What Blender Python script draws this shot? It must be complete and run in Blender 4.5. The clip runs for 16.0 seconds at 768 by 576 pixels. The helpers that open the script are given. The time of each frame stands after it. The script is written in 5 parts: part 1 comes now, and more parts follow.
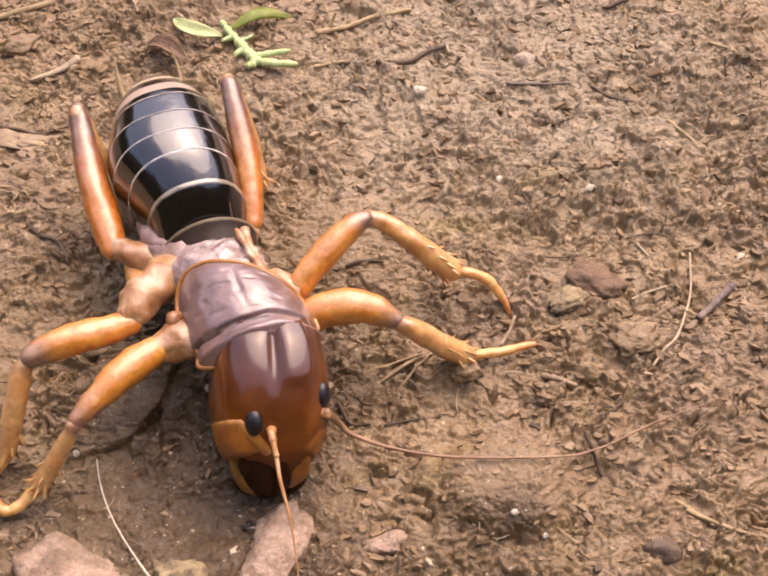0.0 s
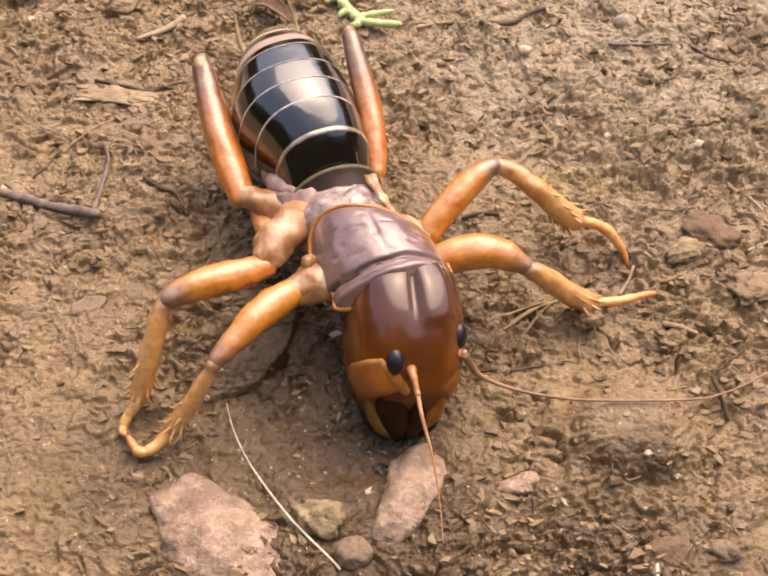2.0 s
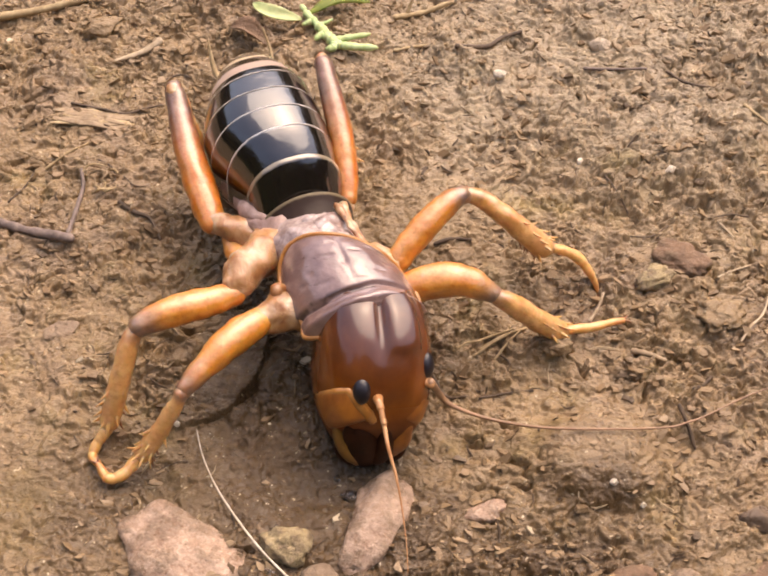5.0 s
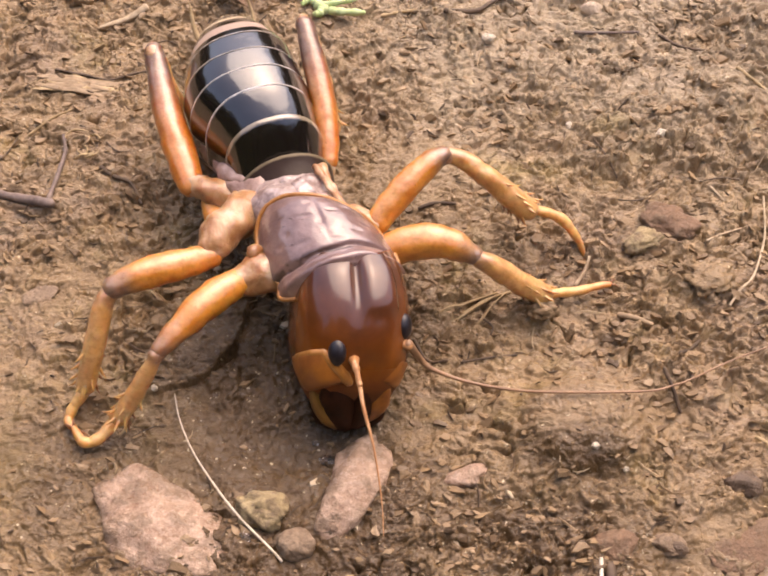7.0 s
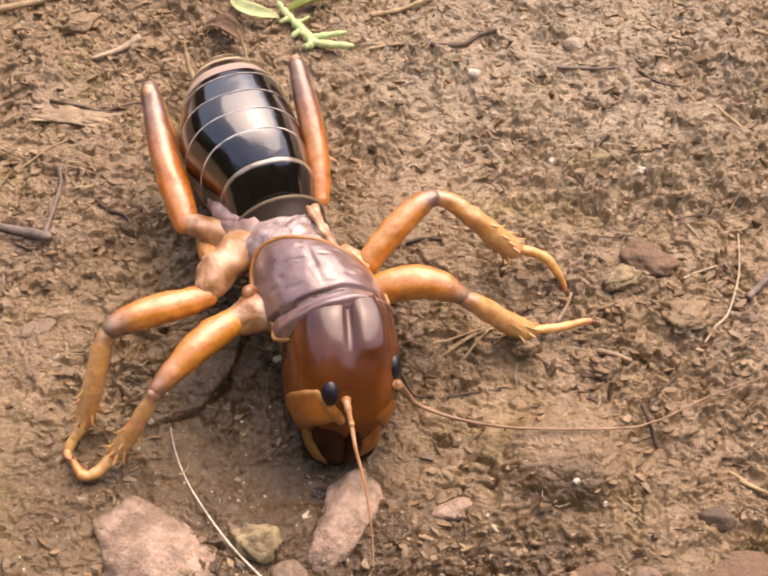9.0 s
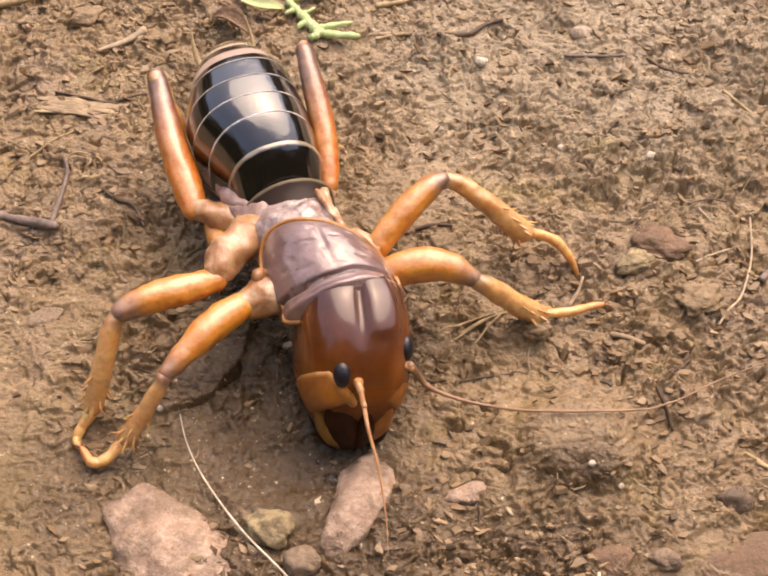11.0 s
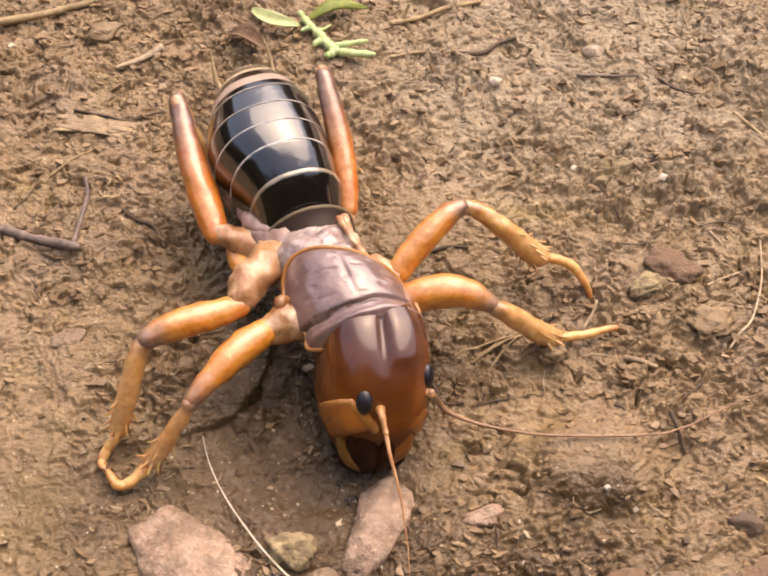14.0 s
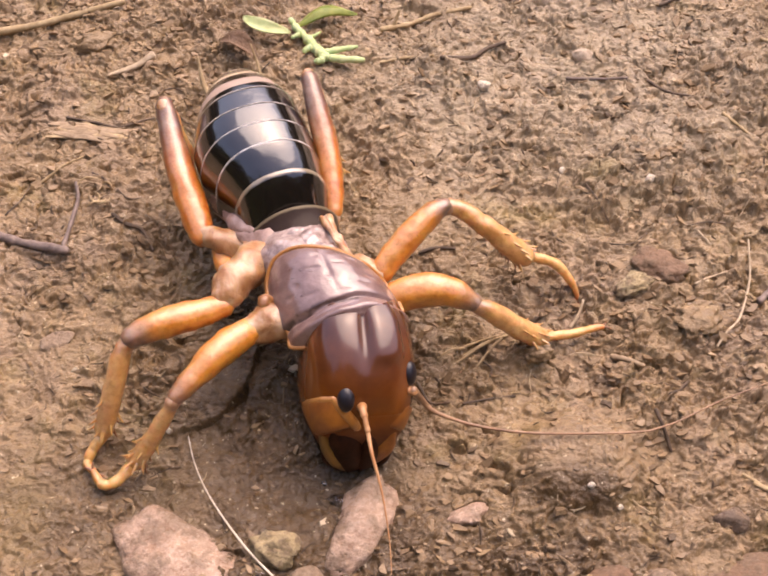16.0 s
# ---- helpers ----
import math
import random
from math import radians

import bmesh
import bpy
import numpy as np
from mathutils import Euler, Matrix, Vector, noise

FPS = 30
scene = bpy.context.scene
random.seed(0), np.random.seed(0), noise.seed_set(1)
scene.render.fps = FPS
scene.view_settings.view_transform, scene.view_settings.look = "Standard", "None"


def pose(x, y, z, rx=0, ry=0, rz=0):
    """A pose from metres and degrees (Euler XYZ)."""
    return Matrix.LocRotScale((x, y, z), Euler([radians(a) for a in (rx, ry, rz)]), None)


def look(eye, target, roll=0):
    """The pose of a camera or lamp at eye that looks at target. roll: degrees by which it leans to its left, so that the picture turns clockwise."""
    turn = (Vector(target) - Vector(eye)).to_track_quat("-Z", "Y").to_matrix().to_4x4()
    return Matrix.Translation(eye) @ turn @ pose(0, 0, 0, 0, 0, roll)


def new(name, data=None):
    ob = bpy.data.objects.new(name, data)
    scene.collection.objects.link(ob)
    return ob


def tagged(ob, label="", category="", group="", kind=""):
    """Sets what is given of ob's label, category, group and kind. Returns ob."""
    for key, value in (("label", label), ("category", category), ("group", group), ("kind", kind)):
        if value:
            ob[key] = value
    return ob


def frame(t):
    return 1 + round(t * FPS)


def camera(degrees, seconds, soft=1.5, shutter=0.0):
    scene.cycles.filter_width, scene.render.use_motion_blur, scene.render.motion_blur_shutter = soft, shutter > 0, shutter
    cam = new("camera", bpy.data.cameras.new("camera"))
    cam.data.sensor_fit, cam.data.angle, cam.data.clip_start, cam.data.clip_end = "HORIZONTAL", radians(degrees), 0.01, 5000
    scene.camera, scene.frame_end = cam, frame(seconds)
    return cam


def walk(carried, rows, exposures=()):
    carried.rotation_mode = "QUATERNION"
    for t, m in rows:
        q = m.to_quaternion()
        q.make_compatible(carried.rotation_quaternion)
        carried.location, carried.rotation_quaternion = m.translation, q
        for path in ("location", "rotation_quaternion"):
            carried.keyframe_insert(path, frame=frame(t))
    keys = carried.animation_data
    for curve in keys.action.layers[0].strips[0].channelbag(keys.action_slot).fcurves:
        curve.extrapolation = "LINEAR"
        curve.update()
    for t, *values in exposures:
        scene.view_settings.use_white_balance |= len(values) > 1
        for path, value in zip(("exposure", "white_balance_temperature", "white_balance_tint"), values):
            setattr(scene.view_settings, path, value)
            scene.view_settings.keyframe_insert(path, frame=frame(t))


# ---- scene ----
C = 0.01  # the plan is drawn in centimetres

# ---- camera ----
cam = camera(34.0, 16.0, soft=2.0)
walk(cam, [
    (0.0, pose(0.01330, -0.07739, 0.11562, 34.506, 0.396, 0.802)),
    (0.5, pose(0.00454, -0.08421, 0.11249, 35.554, -0.458, 0.369)),
    (1.0, pose(0.00164, -0.08216, 0.11471, 35.380, -0.837, 0.167)),
    (1.5, pose(-0.00060, -0.08219, 0.11457, 35.066, -0.944, 0.139)),
    (2.0, pose(-0.00081, -0.08372, 0.11315, 34.913, -0.052, 0.710)),
    (2.5, pose(-0.00105, -0.08029, 0.11878, 33.732, -0.247, 1.098)),
    (3.0, pose(0.00853, -0.07398, 0.12488, 32.724, 0.456, 1.540)),
    (3.5, pose(0.01356, -0.07250, 0.12351, 33.092, 0.897, 1.577)),
    (4.0, pose(0.00912, -0.07753, 0.11844, 34.264, 0.473, 1.270)),
    (4.5, pose(0.00535, -0.07912, 0.11788, 34.543, 0.099, 0.892)),
    (4.7, pose(0.00232, -0.08178, 0.11558, 34.998, -0.162, 0.859)),
    (6.8, pose(0.00334, -0.08183, 0.11494, 33.753, 0.155, 1.008)),
    (7.0, pose(0.00696, -0.08322, 0.11185, 34.654, 0.826, 1.421)),
    (7.5, pose(0.00553, -0.08458, 0.11070, 34.898, 0.515, 1.227)),
    (8.0, pose(0.00487, -0.08563, 0.11247, 34.664, 0.151, 1.117)),
    (8.5, pose(0.00471, -0.07992, 0.11833, 32.778, -0.544, 0.874)),
    (9.0, pose(0.00494, -0.08031, 0.11937, 33.507, -0.476, 0.966)),
    (9.2, pose(0.00583, -0.07985, 0.11938, 33.696, -0.232, 1.283)),
    (11.3, pose(0.00336, -0.08338, 0.11574, 34.632, -0.209, 0.472)),
    (11.5, pose(0.00306, -0.08271, 0.11574, 34.289, -0.222, 0.499)),
    (12.0, pose(0.00220, -0.08382, 0.11401, 34.576, -0.033, 0.562)),
    (12.5, pose(0.00163, -0.08401, 0.11511, 34.564, -0.209, 0.818)),
    (13.0, pose(0.00215, -0.08191, 0.11720, 33.687, -0.223, 0.765)),
    (13.5, pose(0.00110, -0.08040, 0.11936, 33.312, -0.671, 0.552)),
    (14.0, pose(0.00046, -0.07990, 0.12105, 33.352, -0.759, 0.411)),
    (14.5, pose(-0.00070, -0.07728, 0.12409, 32.455, -0.545, 0.484)),
    (15.0, pose(0.00020, -0.07745, 0.12345, 32.642, -0.521, 0.397)),
    (15.5, pose(0.00211, -0.07927, 0.12182, 33.714, -0.142, 0.552)),
    (16.0, pose(0.00481, -0.08236, 0.11985, 34.500, 0.391, 0.697)),
], exposures=[(0.0, 1.57, 7600, 26), (1.5, 1.57, 7650, 26), (2.1, 1.57, 8050, 20), (4.7, 1.57, 8050, 20), (6.8, 1.57, 7850, 23), (9.2, 1.57, 7850, 23), (11.3, 1.57, 8100, 20), (15.1, 1.57, 8100, 20), (15.45, 1.57, 7600, 27), (16.0, 1.57, 7650, 27)])

# ---- light: thin bright overcast, sun veiled, high and behind the insect ----
SUN_EL, SUN_AZ = 60.0, 30.0
world = bpy.data.worlds.new("sky")
scene.world = world
world.use_nodes = True
wn = world.node_tree
sky = wn.nodes.new("ShaderNodeTexSky")
sky.sky_type, sky.sun_disc = "NISHITA", False
sky.sun_elevation, sky.sun_rotation = radians(SUN_EL), radians(SUN_AZ)
sky.air_density, sky.dust_density, sky.ozone_density = 1.0, 2.5, 0.3
bg = wn.nodes["Background"]
bg.inputs["Strength"].default_value = 0.135
wn.links.new(sky.outputs[0], bg.inputs["Color"])
sun = new("sun", bpy.data.lights.new("sun", "SUN"))
sun.data.energy, sun.data.angle, sun.data.color = 1.05, radians(70), (1.0, 0.95, 0.87)
sun_from = Vector((math.sin(radians(SUN_AZ)) * math.cos(radians(SUN_EL)), math.cos(radians(SUN_AZ)) * math.cos(radians(SUN_EL)), math.sin(radians(SUN_EL))))
sun.matrix_world = look(sun_from, (0, 0, 0))


# ---- materials ----
class Mat:
    """A small wrapper for node materials."""

    def __init__(self, name):
        self.m = bpy.data.materials.new(name)
        self.m.use_nodes = True
        self.t = self.m.node_tree
        self.b = self.t.nodes["Principled BSDF"]
        self.geo = None

    def n(self, kind, **inputs):
        node = self.t.nodes.new(kind)
        for key, v in inputs.items():
            node.inputs[key.replace("_", " ")].default_value = v
        return node

    def to(self, a, b):
        self.t.links.new(a, b)

    def coords(self, stretch=(1, 1, 1)):
        c = self.n("ShaderNodeTexCoord")
        m = self.n("ShaderNodeMapping")
        m.inputs["Scale"].default_value = stretch
        self.to(c.outputs["Object"], m.inputs["Vector"])
        return m.outputs[0]

    def noise(self, size_cm, detail=4.0, rough=0.6, stretch=(1, 1, 1), distort=0.0):
        """Noise with features of about size_cm."""
        tex = self.n("ShaderNodeTexNoise", Scale=1.0 / (size_cm * C), Detail=detail, Roughness=rough, Distortion=distort)
        self.to(self.coords(stretch), tex.inputs["Vector"])
        return tex.outputs["Fac"]

    def ramp(self, fac, stops):
        r = self.n("ShaderNodeValToRGB")
        e = r.color_ramp.elements
        while len(e) < len(stops):
            e.new(0.5)
        for el, (p, c) in zip(e, stops):
            el.position, el.color = p, (*c, 1)
        self.to(fac, r.inputs[0])
        return r.outputs[0]

    def mix(self, fac, a, b, blend="MIX"):
        m = self.n("ShaderNodeMix")
        m.data_type, m.blend_type = "RGBA", blend
        for v, i in ((fac, 0), (a, 6), (b, 7)):
            if isinstance(v, (int, float)):
                m.inputs[i].default_value = v
            elif isinstance(v, tuple):
                m.inputs[i].default_value = (*v, 1)
            else:
                self.to(v, m.inputs[i])
        return m.outputs[2]

    def math(self, op, a, b=0.0, clamp=False):
        m = self.n("ShaderNodeMath")
        m.operation, m.use_clamp = op, clamp
        for v, i in ((a, 0), (b, 1)):
            if isinstance(v, (int, float)):
                m.inputs[i].default_value = v
            else:
                self.to(v, m.inputs[i])
        return m.outputs[0]

    def attr(self, name):
        a = self.n("ShaderNodeAttribute")
        a.attribute_name = name
        return a.outputs["Fac"]

    def bump(self, height, depth_cm, strength=1.0, after=None):
        b = self.n("ShaderNodeBump", Strength=strength, Distance=depth_cm * C)
        self.to(height, b.inputs["Height"])
        if after is not None:
            self.to(after, b.inputs["Normal"])
        self.to(b.outputs[0], self.b.inputs["Normal"])
        return b.outputs[0]

    def set(self, color=None, rough=0.5, spec=0.5, sss=0.0, coat=0.0, coat_rough=0.10):
        if color is not None:
            if isinstance(color, tuple):
                self.b.inputs["Base Color"].default_value = (*color, 1)
            else:
                self.to(color, self.b.inputs["Base Color"])
        if isinstance(rough, (int, float)):
            self.b.inputs["Roughness"].default_value = rough
        else:
            self.to(rough, self.b.inputs["Roughness"])
        self.b.inputs["Specular IOR Level"].default_value = spec
        if sss:
            self.b.inputs["Subsurface Weight"].default_value = sss
            self.b.inputs["Subsurface Scale"].default_value = 0.12 * C
            self.b.inputs["Subsurface Radius"].default_value = (1.0, 0.35, 0.12)
        if coat:
            self.b.inputs["Coat Weight"].default_value = coat
            self.b.inputs["Coat Roughness"].default_value = coat_rough
            self.b.inputs["Coat IOR"].default_value = 1.65
        return self.m


def soil_material():
    k = Mat("damp_soil")
    large = k.noise(1.6, 4, 0.6, distort=0.4)
    mid = k.noise(0.28, 6, 0.7, (1, 1.4, 1), 0.5)
    wet = k.attr("wet")
    dry = k.math("SUBTRACT", 1.0, wet)
    base = k.ramp(mid, [(0.28, (0.19, 0.124, 0.061)), (0.5, (0.262, 0.175, 0.092)), (0.72, (0.345, 0.241, 0.138))])
    # pale, ochre, grey and rosy patches
    base = k.mix(k.math("MULTIPLY", k.ramp(k.noise(0.8, 4, 0.65), [(0.54, (0, 0, 0)), (0.66, (1, 1, 1))]), 0.55), base, (0.26, 0.19, 0.075))
    base = k.mix(k.math("MULTIPLY", k.ramp(large, [(0.5, (0, 0, 0)), (0.66, (1, 1, 1))]), 0.5), base, (0.25, 0.174, 0.122))
    # single grains: light and dark cells
    vor = k.n("ShaderNodeTexVoronoi", Scale=1.0 / (0.06 * C))
    warp = k.n("ShaderNodeTexNoise", Scale=1.0 / (0.05 * C), Detail=2.0)
    at = k.coords((1, 1.3, 1))
    k.to(at, warp.inputs["Vector"])
    shift = k.n("ShaderNodeVectorMath")
    shift.operation = "MULTIPLY_ADD"
    shift.inputs[1].default_value = (0.05 * C,) * 3
    k.to(warp.outputs["Color"], shift.inputs[0])
    k.to(at, shift.inputs[2])
    k.to(shift.outputs[0], vor.inputs["Vector"])
    grain = k.n("ShaderNodeSeparateColor")
    k.to(vor.outputs["Color"], grain.inputs[0])
    tone = k.ramp(grain.outputs[0], [(0.0, (0.86, 0.84, 0.82)), (0.2, (0.97, 0.96, 0.95)), (0.85, (1.03, 1.03, 1.03)), (1.0, (1.22, 1.2, 1.16))])
    col = k.mix(k.math("MULTIPLY", dry, 0.8), base, tone, "MULTIPLY")
    # brown, grey and olive stains of a few millimetres
    stain = k.ramp(k.noise(0.45, 5, 0.7, distort=0.8), [(0.40, (0.80, 0.77, 0.72)), (0.52, (1, 1, 1)), (0.66, (1.10, 1.10, 1.04))])
    col = k.mix(0.8, col, stain, "MULTIPLY")
    col = k.mix(k.math("MULTIPLY", k.attr("ochre"), 0.78), col, (0.34, 0.24, 0.075))
    col = k.mix(k.math("MULTIPLY", wet, 0.45), col, (0.22, 0.139, 0.066))
    # dark damp soil, with shade by the insect and camera side coloured in
    col = k.mix(k.math("MULTIPLY", k.attr("damp_shade"), 0.92), col, (0.082, 0.046, 0.019))
    col = k.mix(k.math("MULTIPLY", k.attr("parched"), 0.6), col, (0.365, 0.29, 0.195))
    # pale grit, and wet glints painted as bright dots
    glint_speck = k.ramp(k.noise(0.055, 1, 0.5), [(0.72, (0, 0, 0)), (0.745, (1, 1, 1))])
    col = k.mix(k.math("MULTIPLY", glint_speck, 0.6), col, (0.74, 0.62, 0.42))
    film = k.ramp(k.noise(0.22, 4, 0.6), [(0.42, (0, 0, 0)), (0.62, (1, 1, 1))])
    rough = k.math("SUBTRACT", k.math("SUBTRACT", 0.44, k.math("MULTIPLY", k.attr("damp_shade"), 0.10)), k.math("MULTIPLY", film, 0.20))
    n1 = k.bump(mid, 0.05, 0.7)
    n2 = k.bump(k.noise(0.10, 4, 0.65, (1, 1.4, 1), 0.8), 0.05, 0.65, n1)
    k.bump(k.noise(0.045, 2, 0.5), 0.018, 0.6, n2)
    return k.set(col, rough, 0.5)


def stone_material(name, dark, light, size=0.12, wet=0.55, soiled=0.75):
    k = Mat(name)
    mid = k.noise(size * 3, 5, 0.65)
    fine = k.noise(size * 0.5, 5, 0.7)
    col = k.ramp(k.math("ADD", k.math("MULTIPLY", mid, 0.6), k.math("MULTIPLY", fine, 0.4)), [(0.35, dark), (0.65, light)])
    # smears of mud and pale scratches
    dirt = k.ramp(k.noise(size * 2.2, 6, 0.72, distort=0.1), [(0.47, (0, 0, 0)), (0.58, (1, 1, 1))])
    col = k.mix(k.math("MULTIPLY", dirt, soiled), col, (0.20, 0.132, 0.08))
    pale = k.ramp(k.noise(size * 0.7, 4, 0.7, (1, 2.5, 1)), [(0.60, (0, 0, 0)), (0.68, (1, 1, 1))])
    col = k.mix(k.math("MULTIPLY", pale, 0.45), col, tuple(min(1.0, 1.35 * v) for v in light))
    n1 = k.bump(mid, 0.07, 0.6)
    n2 = k.bump(dirt, 0.015, 0.6, n1)
    k.bump(fine, 0.035, 0.9, n2)
    rough = k.ramp(k.noise(size, 3), [(0.4, (wet * 0.6,) * 3), (0.6, (min(1.0, wet * 1.2),) * 3)])
    return k.set(col, rough, 0.5)


def straw_material(name, dark, light, rough=0.6):
    k = Mat(name)
    fac = k.noise(0.12, 4, 0.6, (1, 1, 1), 0.3)
    info = k.n("ShaderNodeObjectInfo")
    col = k.ramp(fac, [(0.3, dark), (0.7, light)])
    col = k.mix(k.math("MULTIPLY", info.outputs["Random"], 0.3), col, tuple(0.7 * v for v in dark))
    k.bump(k.noise(0.03, 3), 0.008, 0.6)
    return k.set(col, rough, 0.35)


def leg_material(name, base, knee, start=0.6, end=0.95, coat=0.4):
    """Amber cuticle that darkens along the limb; 'along' runs from its root to its end."""
    k = Mat(name)
    along = k.attr("along")
    mottled = k.noise(0.24, 4, 0.55, (1, 1, 1), 0.4)
    amber = k.ramp(mottled, [(0.3, tuple(v * f for v, f in zip(base, (0.86, 0.76, 0.66)))), (0.52, base), (0.74, tuple(v * f for v, f in zip(base, (1.06, 1.18, 1.5))))])
    shade = k.n("ShaderNodeMapRange", From_Min=start, From_Max=end)
    k.to(k.math("ADD", along, k.math("MULTIPLY", k.math("SUBTRACT", mottled, 0.5), 0.35)), shade.inputs[0])
    col = k.mix(shade.outputs[0], amber, knee)
    # pale sheen along the limb's upper side, put into the colour
    sheen_stripe = k.n("ShaderNodeMapRange", From_Min=0.80, From_Max=1.02)
    k.to(k.math("ADD", k.attr("dorsal"), k.math("MULTIPLY", k.math("SUBTRACT", mottled, 0.5), 0.3)), sheen_stripe.inputs[0])
    col = k.mix(k.math("MULTIPLY", sheen_stripe.outputs[0], 0.28), col, (0.72, 0.46, 0.27))
    fleck = k.ramp(k.noise(0.07, 4, 0.65, distort=0.3), [(0.35, (0.80, 0.74, 0.66)), (0.5, (1, 1, 1)), (0.65, (1.1, 1.14, 1.2))])
    col = k.mix(0.8, col, fleck, "MULTIPLY")
    # sparse dark pits
    scuff = k.ramp(k.noise(0.06, 3, 0.6), [(0.66, (0, 0, 0)), (0.71, (1, 1, 1))])
    col = k.mix(k.math("MULTIPLY", scuff, 0.4), col, tuple(0.45 * v for v in base))
    n1 = k.bump(k.noise(0.22, 3, 0.55), 0.035, 0.6)
    k.bump(k.noise(0.05, 3, 0.6), 0.005, 0.6, n1)
    rough = k.ramp(k.noise(0.1, 3), [(0.35, (0.32,) * 3), (0.65, (0.45,) * 3)])
    return k.set(col, rough, 0.5, sss=0.4, coat=coat, coat_rough=0.2)


def shell_material(name, dark, light, rough=0.22, depth=0.003, coat=0.3, size=0.25):
    k = Mat(name)
    fac = k.noise(size, 5, 0.6, distort=0.4)
    col = k.ramp(fac, [(0.35, dark), (0.68, light)])
    k.bump(k.noise(0.06, 4, 0.6), depth, 0.6)
    return k.set(col, rough, 0.5, coat=coat)


def joint_material():
    """Pale soft joint skin with brown folds."""
    k = Mat("pale_tan_coxa")
    fac = k.noise(0.26, 4, 0.55, distort=0.5)
    col = k.ramp(fac, [(0.36, (0.27, 0.11, 0.035)), (0.5, (0.42, 0.225, 0.105)), (0.66, (0.56, 0.39, 0.265))])
    fold = k.noise(0.2, 3, 0.5, (1, 1, 1), 1.2)
    line = k.ramp(fold, [(0.485, (0, 0, 0)), (0.5, (1, 1, 1)), (0.515, (0, 0, 0))])
    patch = k.ramp(k.noise(0.3, 2), [(0.48, (0, 0, 0)), (0.58, (1, 1, 1))])
    col = k.mix(k.math("MULTIPLY", k.math("MULTIPLY", line, patch), 0.7), col, (0.14, 0.06, 0.035))
    n1 = k.bump(fold, 0.03, 0.6)
    k.bump(k.noise(0.08, 3, 0.55), 0.008, 0.5, n1)
    return k.set(col, 0.38, 0.5, sss=0.3, coat=0.35, coat_rough=0.25)


def dull_material(name, dark, light):
    k = Mat(name)
    k.bump(k.noise(0.06, 4, 0.6), 0.004, 0.6)
    return k.set(k.ramp(k.noise(0.2, 4), [(0.35, dark), (0.65, light)]), 0.6, 0.15)


def saddle_material():
    """Mauve-brown plate with crease shade in its colour, amber towards its lower front corners."""
    k = Mat("mauve_brown_pronotum")
    fac = k.noise(0.3, 5, 0.6, distort=0.4)
    col = k.ramp(fac, [(0.35, (0.155, 0.088, 0.078)), (0.68, (0.285, 0.185, 0.165))])
    along = k.math("ADD", k.attr("along"), k.math("MULTIPLY", k.math("SUBTRACT", k.noise(0.25, 3), 0.5), 0.06))
    low = k.n("ShaderNodeMapRange", From_Min=0.40, From_Max=0.62)
    k.to(k.math("MULTIPLY", k.attr("flank"), k.attr("along")), low.inputs[0])
    col = k.mix(k.math("MULTIPLY", low.outputs[0], 0.8), col, (0.27, 0.115, 0.05))
    # shade of the groove, painted as a broken dark line
    crease_shade = k.ramp(along, [(0.665, (0, 0, 0)), (0.695, (1, 1, 1)), (0.705, (1, 1, 1)), (0.735, (0, 0, 0))])
    broken = k.ramp(k.noise(0.18, 2), [(0.42, (0, 0, 0)), (0.52, (1, 1, 1))])
    col = k.mix(k.math("MULTIPLY", k.math("MULTIPLY", crease_shade, broken), 0.8), col, (0.035, 0.017, 0.013))
    # short dark scratches and pits
    pit = k.ramp(k.noise(0.09, 3, 0.6, (1, 1.8, 1), 0.6), [(0.655, (0, 0, 0)), (0.69, (1, 1, 1))])
    col = k.mix(k.math("MULTIPLY", pit, 0.55), col, (0.07, 0.035, 0.028))
    n1 = k.bump(pit, 0.012, 0.6)
    k.bump(k.noise(0.06, 4, 0.6), 0.012, 0.6, n1)
    return k.set(col, 0.3, 0.5, coat=0.75, coat_rough=0.12)


def head_material():
    k = Mat("chestnut_head")
    fac = k.noise(0.5, 5, 0.6, distort=0.4)
    top = k.ramp(fac, [(0.35, (0.066, 0.025, 0.017)), (0.68, (0.10, 0.038, 0.022))])
    low = k.ramp(fac, [(0.35, (0.14, 0.036, 0.0045)), (0.68, (0.225, 0.064, 0.008))])
    down = k.n("ShaderNodeMapRange", From_Min=0.25, From_Max=0.6)
    k.to(k.math("ADD", k.attr("along"), k.math("MULTIPLY", k.attr("flank"), 0.35)), down.inputs[0])
    col = k.mix(down.outputs[0], top, low)
    mouth = k.n("ShaderNodeMapRange", From_Min=0.73, From_Max=0.88)
    k.to(k.attr("along"), mouth.inputs[0])
    col = k.mix(mouth.outputs[0], col, (0.03, 0.008, 0.002))
    k.bump(k.noise(0.06, 4, 0.6), 0.002, 0.6)
    dull = k.n("ShaderNodeMapRange", From_Min=0.58, From_Max=0.72, To_Min=0.2, To_Max=0.6)
    k.to(k.attr("along"), dull.inputs[0])
    m = k.set(col, dull.outputs[0], 0.35, sss=0.15, coat=0.5)
    # polished crown, duller face
    shine = k.n("ShaderNodeMapRange", From_Min=0.35, From_Max=0.6, To_Min=0.5, To_Max=0.03)
    k.to(k.attr("along"), shine.inputs[0])
    k.to(shine.outputs[0], k.b.inputs["Coat Weight"])
    return m


